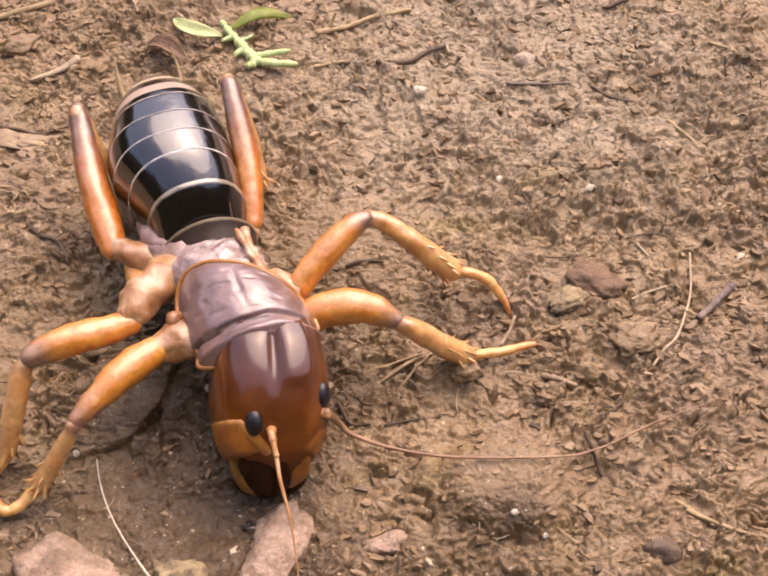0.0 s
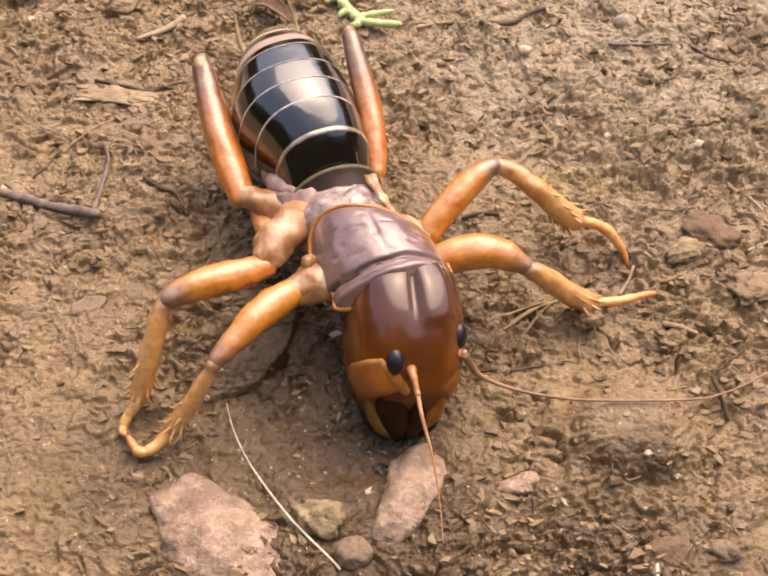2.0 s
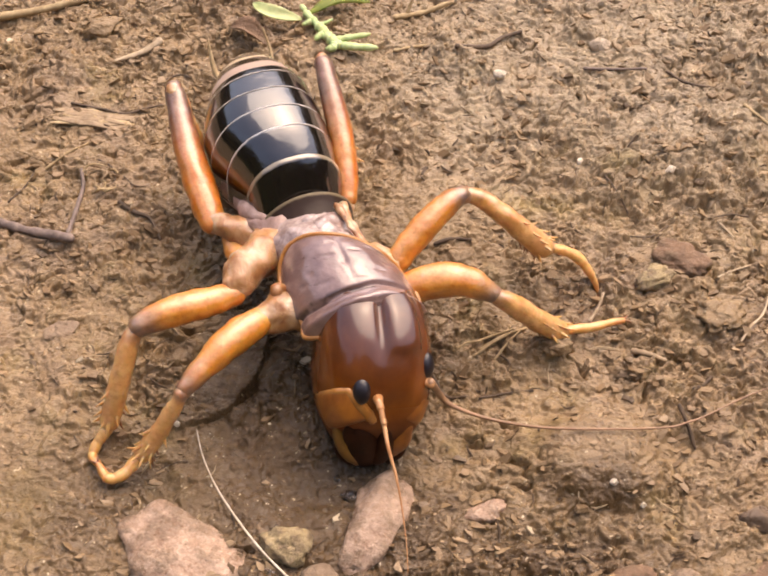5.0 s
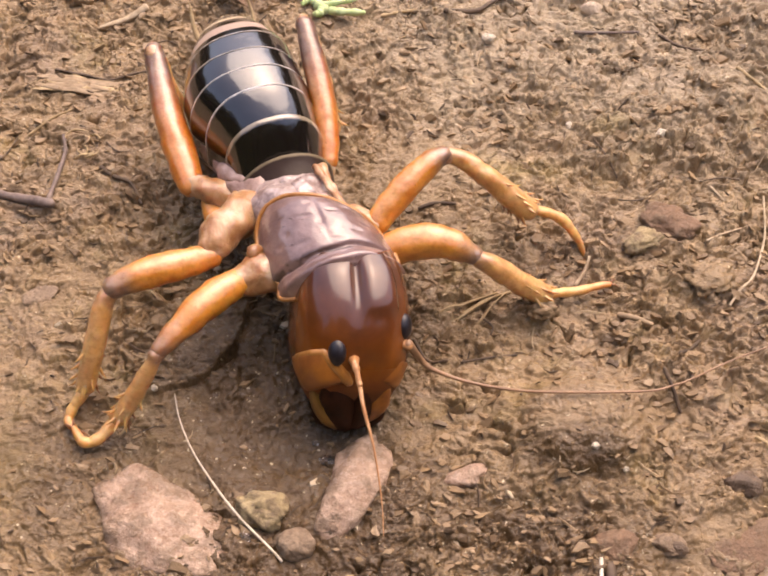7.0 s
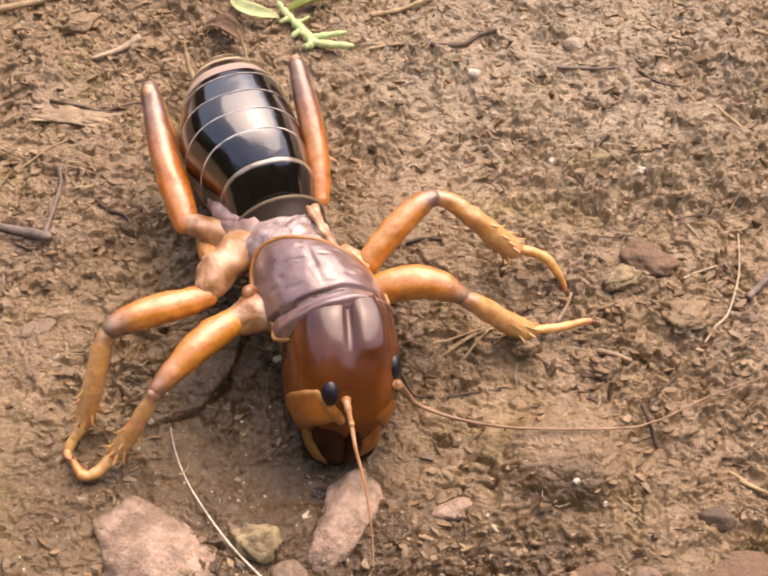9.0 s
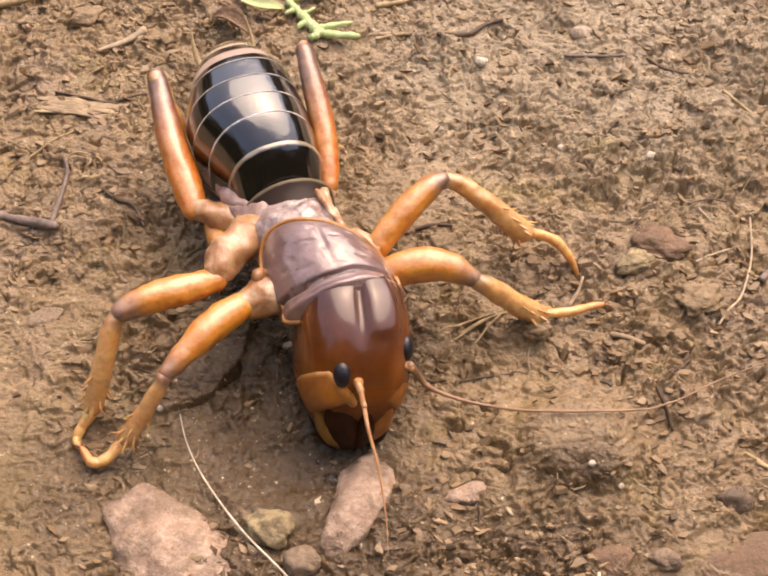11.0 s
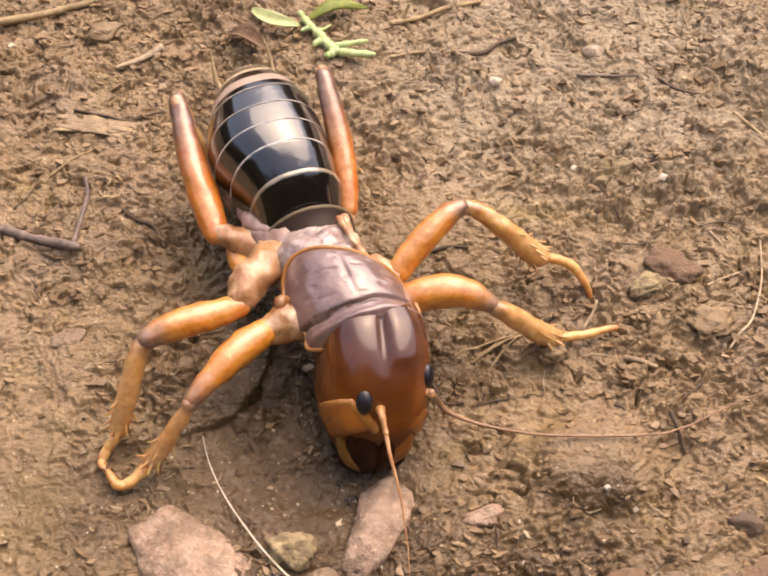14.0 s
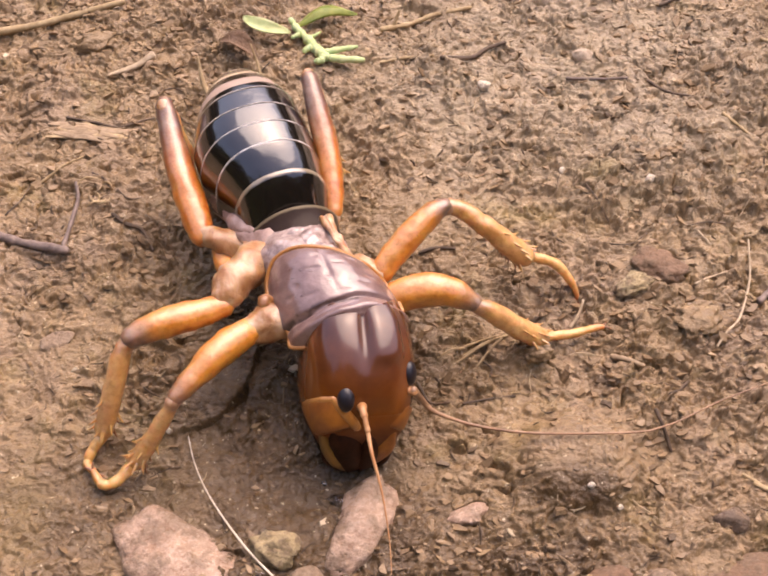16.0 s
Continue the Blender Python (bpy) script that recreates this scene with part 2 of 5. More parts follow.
def tergite_material(name, plate, margin, start, gloss=1.0, side=(0.06, 0.038, 0.03)):
    """A dark glossy plate with a pale hind margin; 'along' runs from its front to its rear."""
    k = Mat(name)
    along = k.math("ADD", k.attr("along"), k.math("MULTIPLY", k.math("SUBTRACT", k.noise(0.1, 3), 0.5), 0.06))
    step = k.n("ShaderNodeMapRange", From_Min=start, From_Max=start + 0.05)
    k.to(along, step.inputs[0])
    low = k.n("ShaderNodeMapRange", From_Min=0.62, From_Max=0.95)
    k.to(k.attr("flank"), low.inputs[0])
    body = k.mix(low.outputs[0], plate, side)
    col = k.mix(step.outputs[0], body, margin)
    n1 = k.bump(k.noise(0.32, 3, 0.55), 0.022, 0.7)
    k.bump(k.noise(0.05, 3, 0.6), 0.002, 0.5, n1)
    return k.set(col, 0.16 if gloss > 0.5 else 0.4, 0.75 * gloss, coat=0.8 * gloss, coat_rough=0.07)


def leaf_material(name, dark, light):
    k = Mat(name)
    col = k.ramp(k.noise(0.15, 4, 0.6), [(0.3, dark), (0.7, light)])
    k.bump(k.noise(0.05, 3), 0.006, 0.6)
    return k.set(col, 0.45, 0.4, sss=0.15)


SOIL = soil_material()
STRAW = straw_material("dry_straw", (0.27, 0.18, 0.085), (0.54, 0.41, 0.235))
FLAKE = straw_material("weathered_bark_fibre", (0.20, 0.135, 0.078), (0.40, 0.29, 0.18))
BARK = straw_material("dark_twig_bark", (0.05, 0.032, 0.02), (0.15, 0.10, 0.065))
GREY_BARK = straw_material("grey_violet_bark", (0.10, 0.072, 0.06), (0.28, 0.21, 0.175))
ROOT = straw_material("pale_rootlet", (0.36, 0.26, 0.16), (0.60, 0.48, 0.33))
HAIR = straw_material("bleached_grass_fibre", (0.50, 0.40, 0.29), (0.80, 0.71, 0.58), 0.4)
PINK = stone_material("pink_sandstone", (0.25, 0.145, 0.09), (0.60, 0.43, 0.315), 0.12, 0.30, 0.68)
MUDSTONE = stone_material("muddy_stone", (0.22, 0.148, 0.092), (0.38, 0.27, 0.18), 0.10)
OCHRE = stone_material("ochre_clod", (0.32, 0.235, 0.12), (0.56, 0.43, 0.24), 0.06, 0.55)
REDDISH = stone_material("reddish_clod", (0.17, 0.095, 0.052), (0.30, 0.18, 0.108), 0.08, 0.55)
WHITE = stone_material("white_grit", (0.70, 0.58, 0.43), (0.90, 0.80, 0.64), 0.05, 0.5, 0.15)
PALE = stone_material("pale_pebble", (0.48, 0.36, 0.25), (0.68, 0.55, 0.41), 0.08, 0.55, 0.2)
DARKSTONE = stone_material("dark_wet_pebble", (0.12, 0.08, 0.055), (0.23, 0.16, 0.11), 0.08, 0.45)
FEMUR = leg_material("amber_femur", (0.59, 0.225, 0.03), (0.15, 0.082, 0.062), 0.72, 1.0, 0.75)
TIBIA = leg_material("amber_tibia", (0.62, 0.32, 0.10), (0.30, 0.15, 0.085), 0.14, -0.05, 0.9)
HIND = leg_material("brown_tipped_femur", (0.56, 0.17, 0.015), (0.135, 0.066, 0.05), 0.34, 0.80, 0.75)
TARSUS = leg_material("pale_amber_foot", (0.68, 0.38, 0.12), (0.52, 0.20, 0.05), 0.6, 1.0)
COXA = joint_material()
SPINE = shell_material("dark_spine", (0.16, 0.06, 0.025), (0.34, 0.13, 0.05), 0.3)
HEAD = head_material()
GENA = shell_material("amber_cheek", (0.18, 0.05, 0.007), (0.33, 0.112, 0.016), 0.4, 0.004, 0.1)
JAW = dull_material("dark_jaw", (0.014, 0.004, 0.001), (0.04, 0.011, 0.003))
PALP = shell_material("yellow_amber_mouthpart", (0.15, 0.062, 0.009), (0.26, 0.125, 0.02), 0.4, 0.004, 0.1)
RIM = shell_material("pale_amber_rim", (0.30, 0.115, 0.02), (0.46, 0.20, 0.05), 0.35, 0.006, 0.3, 0.12)
EYE = shell_material("black_eye", (0.008, 0.006, 0.008), (0.02, 0.015, 0.018), 0.33, 0.004, 0.02)
PRONOTUM = saddle_material()
THORAX = shell_material("pale_mauve_thorax", (0.22, 0.145, 0.125), (0.52, 0.41, 0.37), 0.24, 0.03, 0.6, 0.14)
MEMBRANE = shell_material("pinkish_belly_skin", (0.27, 0.165, 0.135), (0.46, 0.32, 0.27), 0.4, 0.02, 0.1, 0.12)
ANTENNA = shell_material("tan_antenna", (0.40, 0.17, 0.06), (0.57, 0.30, 0.135), 0.4)
BLACK = tergite_material("black_tergite", (0.011, 0.008, 0.007), (0.58, 0.54, 0.50), 0.945)
BANDED = tergite_material("black_tergite_broad_cream_margin", (0.010, 0.007, 0.006), (0.27, 0.215, 0.145), 0.915)
TAN = tergite_material("tan_banded_tergite", (0.04, 0.025, 0.017), (0.52, 0.40, 0.27), 0.70)
PINKISH = tergite_material("black_tergite_pink_margin", (0.012, 0.008, 0.007), (0.47, 0.345, 0.28), 0.52, 0.8)
OLIVE = tergite_material("brown_plate_olive_rim", (0.035, 0.021, 0.015), (0.15, 0.115, 0.07), 0.90, 0.12, (0.13, 0.08, 0.075))
LEAF = leaf_material("fresh_green_leaf", (0.12, 0.165, 0.022), (0.25, 0.28, 0.055))
PALELEAF = leaf_material("pale_leaf_underside", (0.28, 0.33, 0.13), (0.46, 0.50, 0.25))
SPRIG = leaf_material("pale_green_stem", (0.34, 0.46, 0.17), (0.54, 0.64, 0.34))


# ---- mesh helpers ----
def mesh_object(name, verts, faces, material, parent=None, label="", attrs=None, smooth=True):
    """One mesh object from points in centimetres."""
    me = bpy.data.meshes.new(name)
    me.from_pydata([tuple(C * c for c in v) for v in verts], [], faces)
    for key, values in (attrs or {}).items():
        me.attributes.new(key, "FLOAT", "POINT").data.foreach_set("value", np.array(values, np.float32))
    me.materials.append(material)
    if smooth:
        me.polygons.foreach_set("use_smooth", [True] * len(me.polygons))
    me.update()
    ob = new(name, me)
    if parent is not None:
        ob.parent = parent
        if parent.name in PIVOT:
            ob.matrix_parent_inverse = Matrix.Translation(PIVOT[parent.name]).inverted()
    if label:
        ob["label"] = label
    return ob


PIVOT = {}


def spline(pts, steps):
    """A smooth line through the points."""
    p = [np.array(q, float) for q in pts]
    p = [2 * p[0] - p[1], *p, 2 * p[-1] - p[-2]]
    out = []
    for i in range(1, len(p) - 2):
        for s in range(steps):
            t = s / steps
            out.append(0.5 * (2 * p[i] + (p[i + 1] - p[i - 1]) * t + (2 * p[i - 1] - 5 * p[i] + 4 * p[i + 1] - p[i + 2]) * t * t + (3 * p[i] - p[i - 1] - 3 * p[i + 1] + p[i + 2]) * t**3))
    out.append(p[-2])
    return np.array(out)


def tube_data(pts, radii, steps=6, sides=14, flat=1.0, wobble=0.0, seed=0, lump=0.0, grain=5.0):
    """Verts, faces and 'along' of a round-ended limb through the points; flat squeezes it sideways, lump swells and folds it."""
    rng = random.Random(seed)
    line = spline(pts, steps)
    rad = np.clip(spline([(r, 0, 0) for r in radii], steps)[:, 0], 0.004, None)
    cum = np.r_[0, np.cumsum(np.linalg.norm(np.diff(line, axis=0), axis=1))]
    rings = [(line[i], rad[i], cum[i] / cum[-1], i) for i in range(len(line))]
    d0, d1 = line[1] - line[0], line[-1] - line[-2]
    d0, d1 = d0 / np.linalg.norm(d0), d1 / np.linalg.norm(d1)
    head = [(line[0] - d0 * rad[0] * c, rad[0] * s, 0.0, 0) for c, s in ((0.8, 0.55), (0.45, 0.86))]
    tail = [(line[-1] + d1 * rad[-1] * c, rad[-1] * s, 1.0, len(line) - 1) for c, s in ((0.45, 0.86), (0.8, 0.55))]
    verts, along, dorsal, faces = [], [], [], []
    rings = head + rings + tail
    side = None
    for c, r, a, i in rings:
        d = line[min(i + 1, len(line) - 1)] - line[max(i - 1, 0)]
        d = d / np.linalg.norm(d)
        if side is None:
            side = np.cross(d, (0, 0, 1))
            if np.linalg.norm(side) < 0.1:
                side = np.cross(d, (1, 0, 0))
        side = side - d * (side @ d)
        side = side / np.linalg.norm(side)
        up = np.cross(side, d)
        k = 1 + wobble * (rng.random() - 0.5)
        for j in range(sides):
            t = 2 * math.pi * j / sides
            out = math.cos(t) * flat * side + math.sin(t) * up
            p = c + r * k * out
            if lump:
                q = Vector(p) * grain + Vector((seed, 0, 0))
                p = p + lump * (noise.noise(q) + 0.5 * noise.noise(q * 2.3)) * out
            verts.append(p)
            along.append(a)
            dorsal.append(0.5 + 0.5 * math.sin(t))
    n = len(rings)
    for i in range(n - 1):
        for j in range(sides):
            k = (j + 1) % sides
            faces.append((i * sides + j, i * sides + k, (i + 1) * sides + k, (i + 1) * sides + j))
    faces += [tuple(reversed(range(sides))), tuple((n - 1) * sides + j for j in range(sides))]
    return verts, faces, along, dorsal


def tube(name, pts, radii, material, parent=None, label="", **kw):
    v, f, a, d = tube_data(pts, radii, **kw)
    return mesh_object(name, v, f, material, parent, label, {"along": a, "dorsal": d})


def ring_line(stations, n):
    """Stations resampled smoothly: each is a row of numbers."""
    return spline(stations, n)


def shell(name, rows, right, up, material, parent=None, label="", arc=(0, 360), sides=40, close=True, power=2.0, relief=None):
    """A body lofted along rows of x, y, z, half width, rise above and drop below its axis. arc: degrees, 90 is up."""
    full = arc[1] - arc[0] >= 360
    count = sides if full else sides + 1
    verts, along, flank, faces = [], [], [], []
    n = len(rows)
    for i, (x, y, z, a, bt, bb) in enumerate(rows):
        for j in range(count):
            t = radians(arc[0] + (arc[1] - arc[0]) * j / sides)
            c, s = math.cos(t), math.sin(t)
            c, s = math.copysign(abs(c) ** (2 / power), c), math.copysign(abs(s) ** (2 / power), s)
            p = np.array((x, y, z)) + a * c * right + (bt if s > 0 else bb) * s * up
            if relief:
                p = p + relief(i / (n - 1), math.degrees(t), a * c * right + (bt if s > 0 else bb) * s * up)
            verts.append(p)
            along.append(i / (n - 1))
            flank.append(abs(math.degrees(t) - 90) / 120)
    for i in range(n - 1):
        for j in range(sides):
            k = (j + 1) % count
            faces.append((i * count + j, i * count + k, (i + 1) * count + k, (i + 1) * count + j))
    if close and full:
        faces += [tuple(reversed(range(count))), tuple((n - 1) * count + j for j in range(count))]
    ob = mesh_object(name, verts, faces, material, parent, label, {"along": along, "flank": flank})
    return ob


def thicken(ob, cm):
    m = ob.modifiers.new("thickness", "SOLIDIFY")
    m.thickness, m.offset = cm * C, -1.0
    return ob


# ---- ground ----
def hash2(i, j, seed):
    h = (i.astype(np.int64) * 374761393 + j.astype(np.int64) * 668265263 + seed * 1442695041) & 0xFFFFFFFF
    h = ((h ^ (h >> 13)) * 1274126177) & 0xFFFFFFFF
    return ((h ^ (h >> 16)) & 0xFFFF) / 65535.0


def value_noise(x, y, seed):
    i, j = np.floor(x), np.floor(y)
    u, v = x - i, y - j
    u, v = u * u * u * (u * (6 * u - 15) + 10), v * v * v * (v * (6 * v - 15) + 10)
    a, b = hash2(i, j, seed), hash2(i + 1, j, seed)
    c, d = hash2(i, j + 1, seed), hash2(i + 1, j + 1, seed)
    return (a * (1 - u) + b * u) * (1 - v) + (c * (1 - u) + d * u) * v


def fbm(x, y, octaves, seed):
    out, amp, total = 0.0, 1.0, 0.0
    for o in range(octaves):
        out = out + amp * value_noise(x * 2**o + 17.3 * o, y * 2**o - 9.1 * o, seed + o)
        total += amp
        amp *= 0.55
    return out / total - 0.5


def chips(x, y, cell, seed, share):
    """Angular flakes: tilted facets with broken edges on a share of the cells, nothing on the rest."""
    x, y = x / cell, y / cell
    i, j = np.floor(x), np.floor(y)
    d1, d2 = np.full_like(x, 9.0), np.full_like(x, 9.0)
    value = np.zeros_like(x)
    for di in (-1, 0, 1):
        for dj in (-1, 0, 1):
            a, b = i + di, j + dj
            dx, dy = x - a - 0.1 - 0.8 * hash2(a, b, seed), y - b - 0.1 - 0.8 * hash2(a, b, seed + 1)
            d = np.hypot(dx, dy)
            amp = np.clip((hash2(a, b, seed + 2) - 1 + share) / share, 0, 1) ** 0.8
            facet = amp * (0.55 + 0.9 * (hash2(a, b, seed + 3) - 0.5) * dx + 0.9 * (hash2(a, b, seed + 4) - 0.5) * dy)
            near = d < d1
            d2 = np.where(near, d1, np.minimum(d2, d))
            value = np.where(near, facet, value)
            d1 = np.where(near, d, d1)
    return value * np.clip((d2 - d1) / 0.12, 0, 1) ** 0.8


# smooth muddy spots: x, y, half sizes
MUD = ((2.33, -2.2, 0.75, 0.6), (-0.8, -2.3, 1.4, 0.9), (0.3, -2.2, 0.9, 0.5), (-3.4, -2.7, 0.9, 1.1), (0.5, 0.9, 0.5, 0.6), (3.7, -3.6, 0.8, 0.5), (-3.3, -0.6, 0.6, 0.6), (-1.5, -1.3, 0.5, 0.6))
# damp ground with shade painted into it, and ochre stains: x, y, half sizes
DAMP_SHADE = ((-0.7, -2.1, 1.3, 0.8), (-0.6, -2.6, 1.3, 0.8), (0.4, -3.6, 3.0, 0.9), (2.25, -2.62, 0.6, 0.28), (-2.7, -2.8, 1.2, 0.9), (-0.5, -0.6, 1.4, 1.4), (0.6, -2.9, 1.2, 0.4), (-1.4, -1.3, 0.8, 0.9))
OCHRE_SPOTS = ((2.95, 1.75, 0.3, 0.16), (-3.35, -2.9, 0.42, 0.4), (1.9, 1.1, 0.4, 0.2))
# low mounds and hollows: x, y, half sizes, height
MOUNDS = ((3.9, 2.2, 0.9, 0.7, 0.16), (3.5, 0.2, 0.6, 0.4, 0.10), (1.4, 3.7, 0.8, 0.3, 0.07), (-2.9, 0.9, 0.9, 0.6, 0.08), (2.33, -2.25, 0.68, 0.50, 0.30),
          (-0.9, -0.2, 0.6, 0.6, -0.14), (-0.4, -2.5, 0.8, 0.3, -0.10), (-2.2, 3.4, 0.8, 0.5, 0.06), (1.95, -0.95, 0.25, 0.15, 0.10))
# the broken edge of a mud plate: it stands proud on its upper side
CRACK = ((-1.05, -0.75), (-1.12, -1.05), (-1.22, -1.4), (-1.45, -1.72), (-1.75, -1.85), (-2.1, -1.95), (-2.5, -2.05))


def spots(x, y):
    out = np.zeros_like(x)
    for cx, cy, a, b in MUD:
        out = np.maximum(out, np.exp(-(((x - cx) / a) ** 2 + ((y - cy) / b) ** 2) ** 1.5))
    return np.clip(out + 0.9 * (fbm(x * 0.55, y * 0.55, 3, 90)), 0, 1)


def ground_height(x, y):
    """The height of the soil in centimetres over the plan, and how muddy it is."""
    x, y = np.asarray(x, float), np.asarray(y, float)
    wx, wy = x + 0.26 * fbm(x * 3.0, y * 3.0, 3, 40), y + 0.26 * fbm(x * 3.0, y * 3.0, 3, 50)
    mud = spots(x, y)
    rough = 1 - 0.82 * mud
    h = 0.16 * fbm(x * 0.35, y * 0.35, 3, 1) + 0.22 * fbm(x, y, 3, 7) * (0.4 + 0.6 * rough)
    for cx, cy, a, b, up in MOUNDS:
        h = h + up * np.exp(-(((x - cx) / a) ** 2 + ((y - cy) / b) ** 2) ** 2)
    clumps = np.clip(0.55 + 1.8 * fbm(x * 0.9, y * 0.9, 2, 31), 0.30, 1.25)
    # broken flakes of four sizes and the holes that others left, soft lumps between them
    fx, fy = wx + 0.10 * fbm(x * 8, y * 8, 2, 61), wy * 1.35 + 0.10 * fbm(x * 8, y * 8, 2, 65)
    h = h + rough * clumps * (0.13 * chips(fx, fy, 0.40, 3, 0.35) + 0.12 * chips(fx + 3, fy + 7, 0.23, 17, 0.38) + 0.10 * chips(fx + 5, fy + 1, 0.13, 13, 0.42))
    h = h + (0.38 + 0.62 * rough) * (0.4 + 0.6 * clumps) * (0.085 * chips(fx, fy + 9, 0.085, 23, 0.42) + 0.05 * chips(fx + 1, fy + 3, 0.052, 37, 0.45))
    h = h - rough * clumps * (0.12 * chips(fx + 11, fy, 0.21, 27, 0.16) + 0.09 * chips(fx + 2, fy + 4, 0.11, 29, 0.24) + 0.07 * chips(fx + 8, fy + 6, 0.065, 33, 0.22))
    h = h + 0.10 * fbm(wx * 3.2, wy * 4.0, 3, 171) * (0.35 + 0.65 * rough * clumps)
    # trodden plates with low broken edges
    plate = 4.5 * fbm(wx * 1.1 + 0.3, wy * 1.6, 4, 141)
    step = np.floor(plate) + np.clip((plate - np.floor(plate)) * 7 - 3, 0, 1)
    flake = 6 * fbm(wx * 2.6 + 7, wy * 4.6, 3, 151)
    flakes = np.floor(flake) + np.clip((flake - np.floor(flake)) * 6 - 2.5, 0, 1)
    h = h + 0.055 * rough * step + 0.016 * (0.3 + 0.7 * rough) * flakes
    # broken network of thin drying cracks, longer from side to side
    for k, (fx, fy, width, depth, seed) in enumerate(((1.5, 2.9, 0.014, 0.20, 401), (2.7, 5.2, 0.016, 0.16, 431), (4.5, 9.5, 0.022, 0.09, 461))):
        line = fbm(wx * fx + 3 * k, wy * fy, 3, seed)
        open_here = np.clip(4.5 * fbm(x * 1.6 + k, y * 1.9, 3, seed + 10) - 0.15, 0, 1)
        h = h - depth * np.exp(-((line / width) ** 2)) * open_here * (0.15 + 0.85 * rough)
    best, side = np.full_like(x, 9.0), np.zeros_like(x)
    for (ax, ay), (bx, by) in zip(CRACK[:-1], CRACK[1:]):
        dx, dy = bx - ax, by - ay
        t = np.clip(((x - ax) * dx + (y - ay) * dy) / (dx * dx + dy * dy), 0, 1)
        qx, qy = x - ax - t * dx, y - ay - t * dy
        d = np.hypot(qx, qy)
        near = d < best
        best, side = np.where(near, d, best), np.where(near, np.sign(dx * qy - dy * qx), side)
    best = np.abs(best + 0.09 * fbm(x * 3.5, y * 3.5, 3, 71))
    h = h - 0.13 * np.exp(-(best / 0.014) ** 2) * np.clip(0.75 + 2.2 * fbm(x * 2.2, y * 2.2, 2, 77), 0.1, 1) + np.where(side < 0, 0.07 * np.exp(-np.clip(best, 0, 9) / 0.35), 0)
    far = np.hypot(x, y)
    return h + 0.02 * np.clip(far - 30, 0, None) * fbm(x * 0.01, y * 0.01, 3, 5), mud


def grade(lo, hi, step, reach):
    """Grid lines: fine from lo to hi, growing wider out to reach."""
    fine = list(np.arange(lo, hi, step))
    out, d = [], step
    while (out[-1] if out else 0) < reach:
        d *= 1.22
        out.append((out[-1] if out else 0) + d)
    return np.array([lo - v for v in reversed(out)] + fine + [fine[-1] + v for v in out])


def build_ground():
    gx, gy = grade(-5.4, 6.0, 0.0135, 2.0e5), grade(-4.7, 5.9, 0.0135, 2.0e5)
    x, y = np.meshgrid(gx, gy)
    h, mud = ground_height(x, y)
    nx, ny = len(gx), len(gy)
    co = np.stack([x, y, h], -1).reshape(-1, 3) * C
    i = (np.arange(ny - 1)[:, None] * nx + np.arange(nx - 1)[None]).ravel()
    quads = np.stack([i, i + 1, i + nx + 1, i + nx], 1).astype(np.int32)
    me = bpy.data.meshes.new("ground")
    me.vertices.add(len(co))
    me.vertices.foreach_set("co", co.ravel())
    me.loops.add(quads.size)
    me.loops.foreach_set("vertex_index", quads.ravel())
    me.polygons.add(len(quads))
    me.polygons.foreach_set("loop_start", np.arange(0, quads.size, 4, dtype=np.int32))
    me.polygons.foreach_set("use_smooth", np.ones(len(quads), bool))
    damp_shade = np.zeros_like(x)
    for cx, cy, a, b in DAMP_SHADE:
        damp_shade = np.maximum(damp_shade, np.exp(-(((x - cx) / a) ** 2 + ((y - cy) / b) ** 2) ** 1.5))
    damp_shade = np.clip(0.92 * damp_shade * (1 + 1.6 * fbm(x * 0.9, y * 0.9, 4, 201)), 0, 1)
    parched = np.clip(np.exp(-(((x - 2.8) / 2.8) ** 2 + ((y - 3.4) / 2.6) ** 2) ** 1.5) * (1 + 1.8 * fbm(x * 1.2, y * 1.2, 4, 221)), 0, 1)
    ochre = np.zeros_like(x)
    for cx, cy, a, b in OCHRE_SPOTS:
        ochre = np.maximum(ochre, np.clip(np.exp(-(((x - cx) / a) ** 2 + ((y - cy) / b) ** 2)) + 0.9 * fbm(x * 4, y * 4, 3, 211) - 0.1, 0, 1) * (np.hypot(x - cx, y - cy) < 0.8))
    for key, field in (("wet", mud), ("damp_shade", damp_shade), ("ochre", ochre), ("parched", parched)):
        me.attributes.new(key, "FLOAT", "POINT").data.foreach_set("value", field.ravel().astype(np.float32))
    me.update(calc_edges=True)
    me.materials.append(SOIL)
    return tagged(new("ground", me), "damp brown trodden soil with crumbs and smooth mud", "ground", kind="structure")


def top_of(x, y):
    return float(ground_height(np.array([x]), np.array([y]))[0][0])


def floor_under(x, y, r):
    """The mean height of the soil within r."""
    a, b = np.meshgrid(np.linspace(x - r, x + r, 7), np.linspace(y - r, y + r, 7))
    return float(ground_height(a, b)[0].mean())


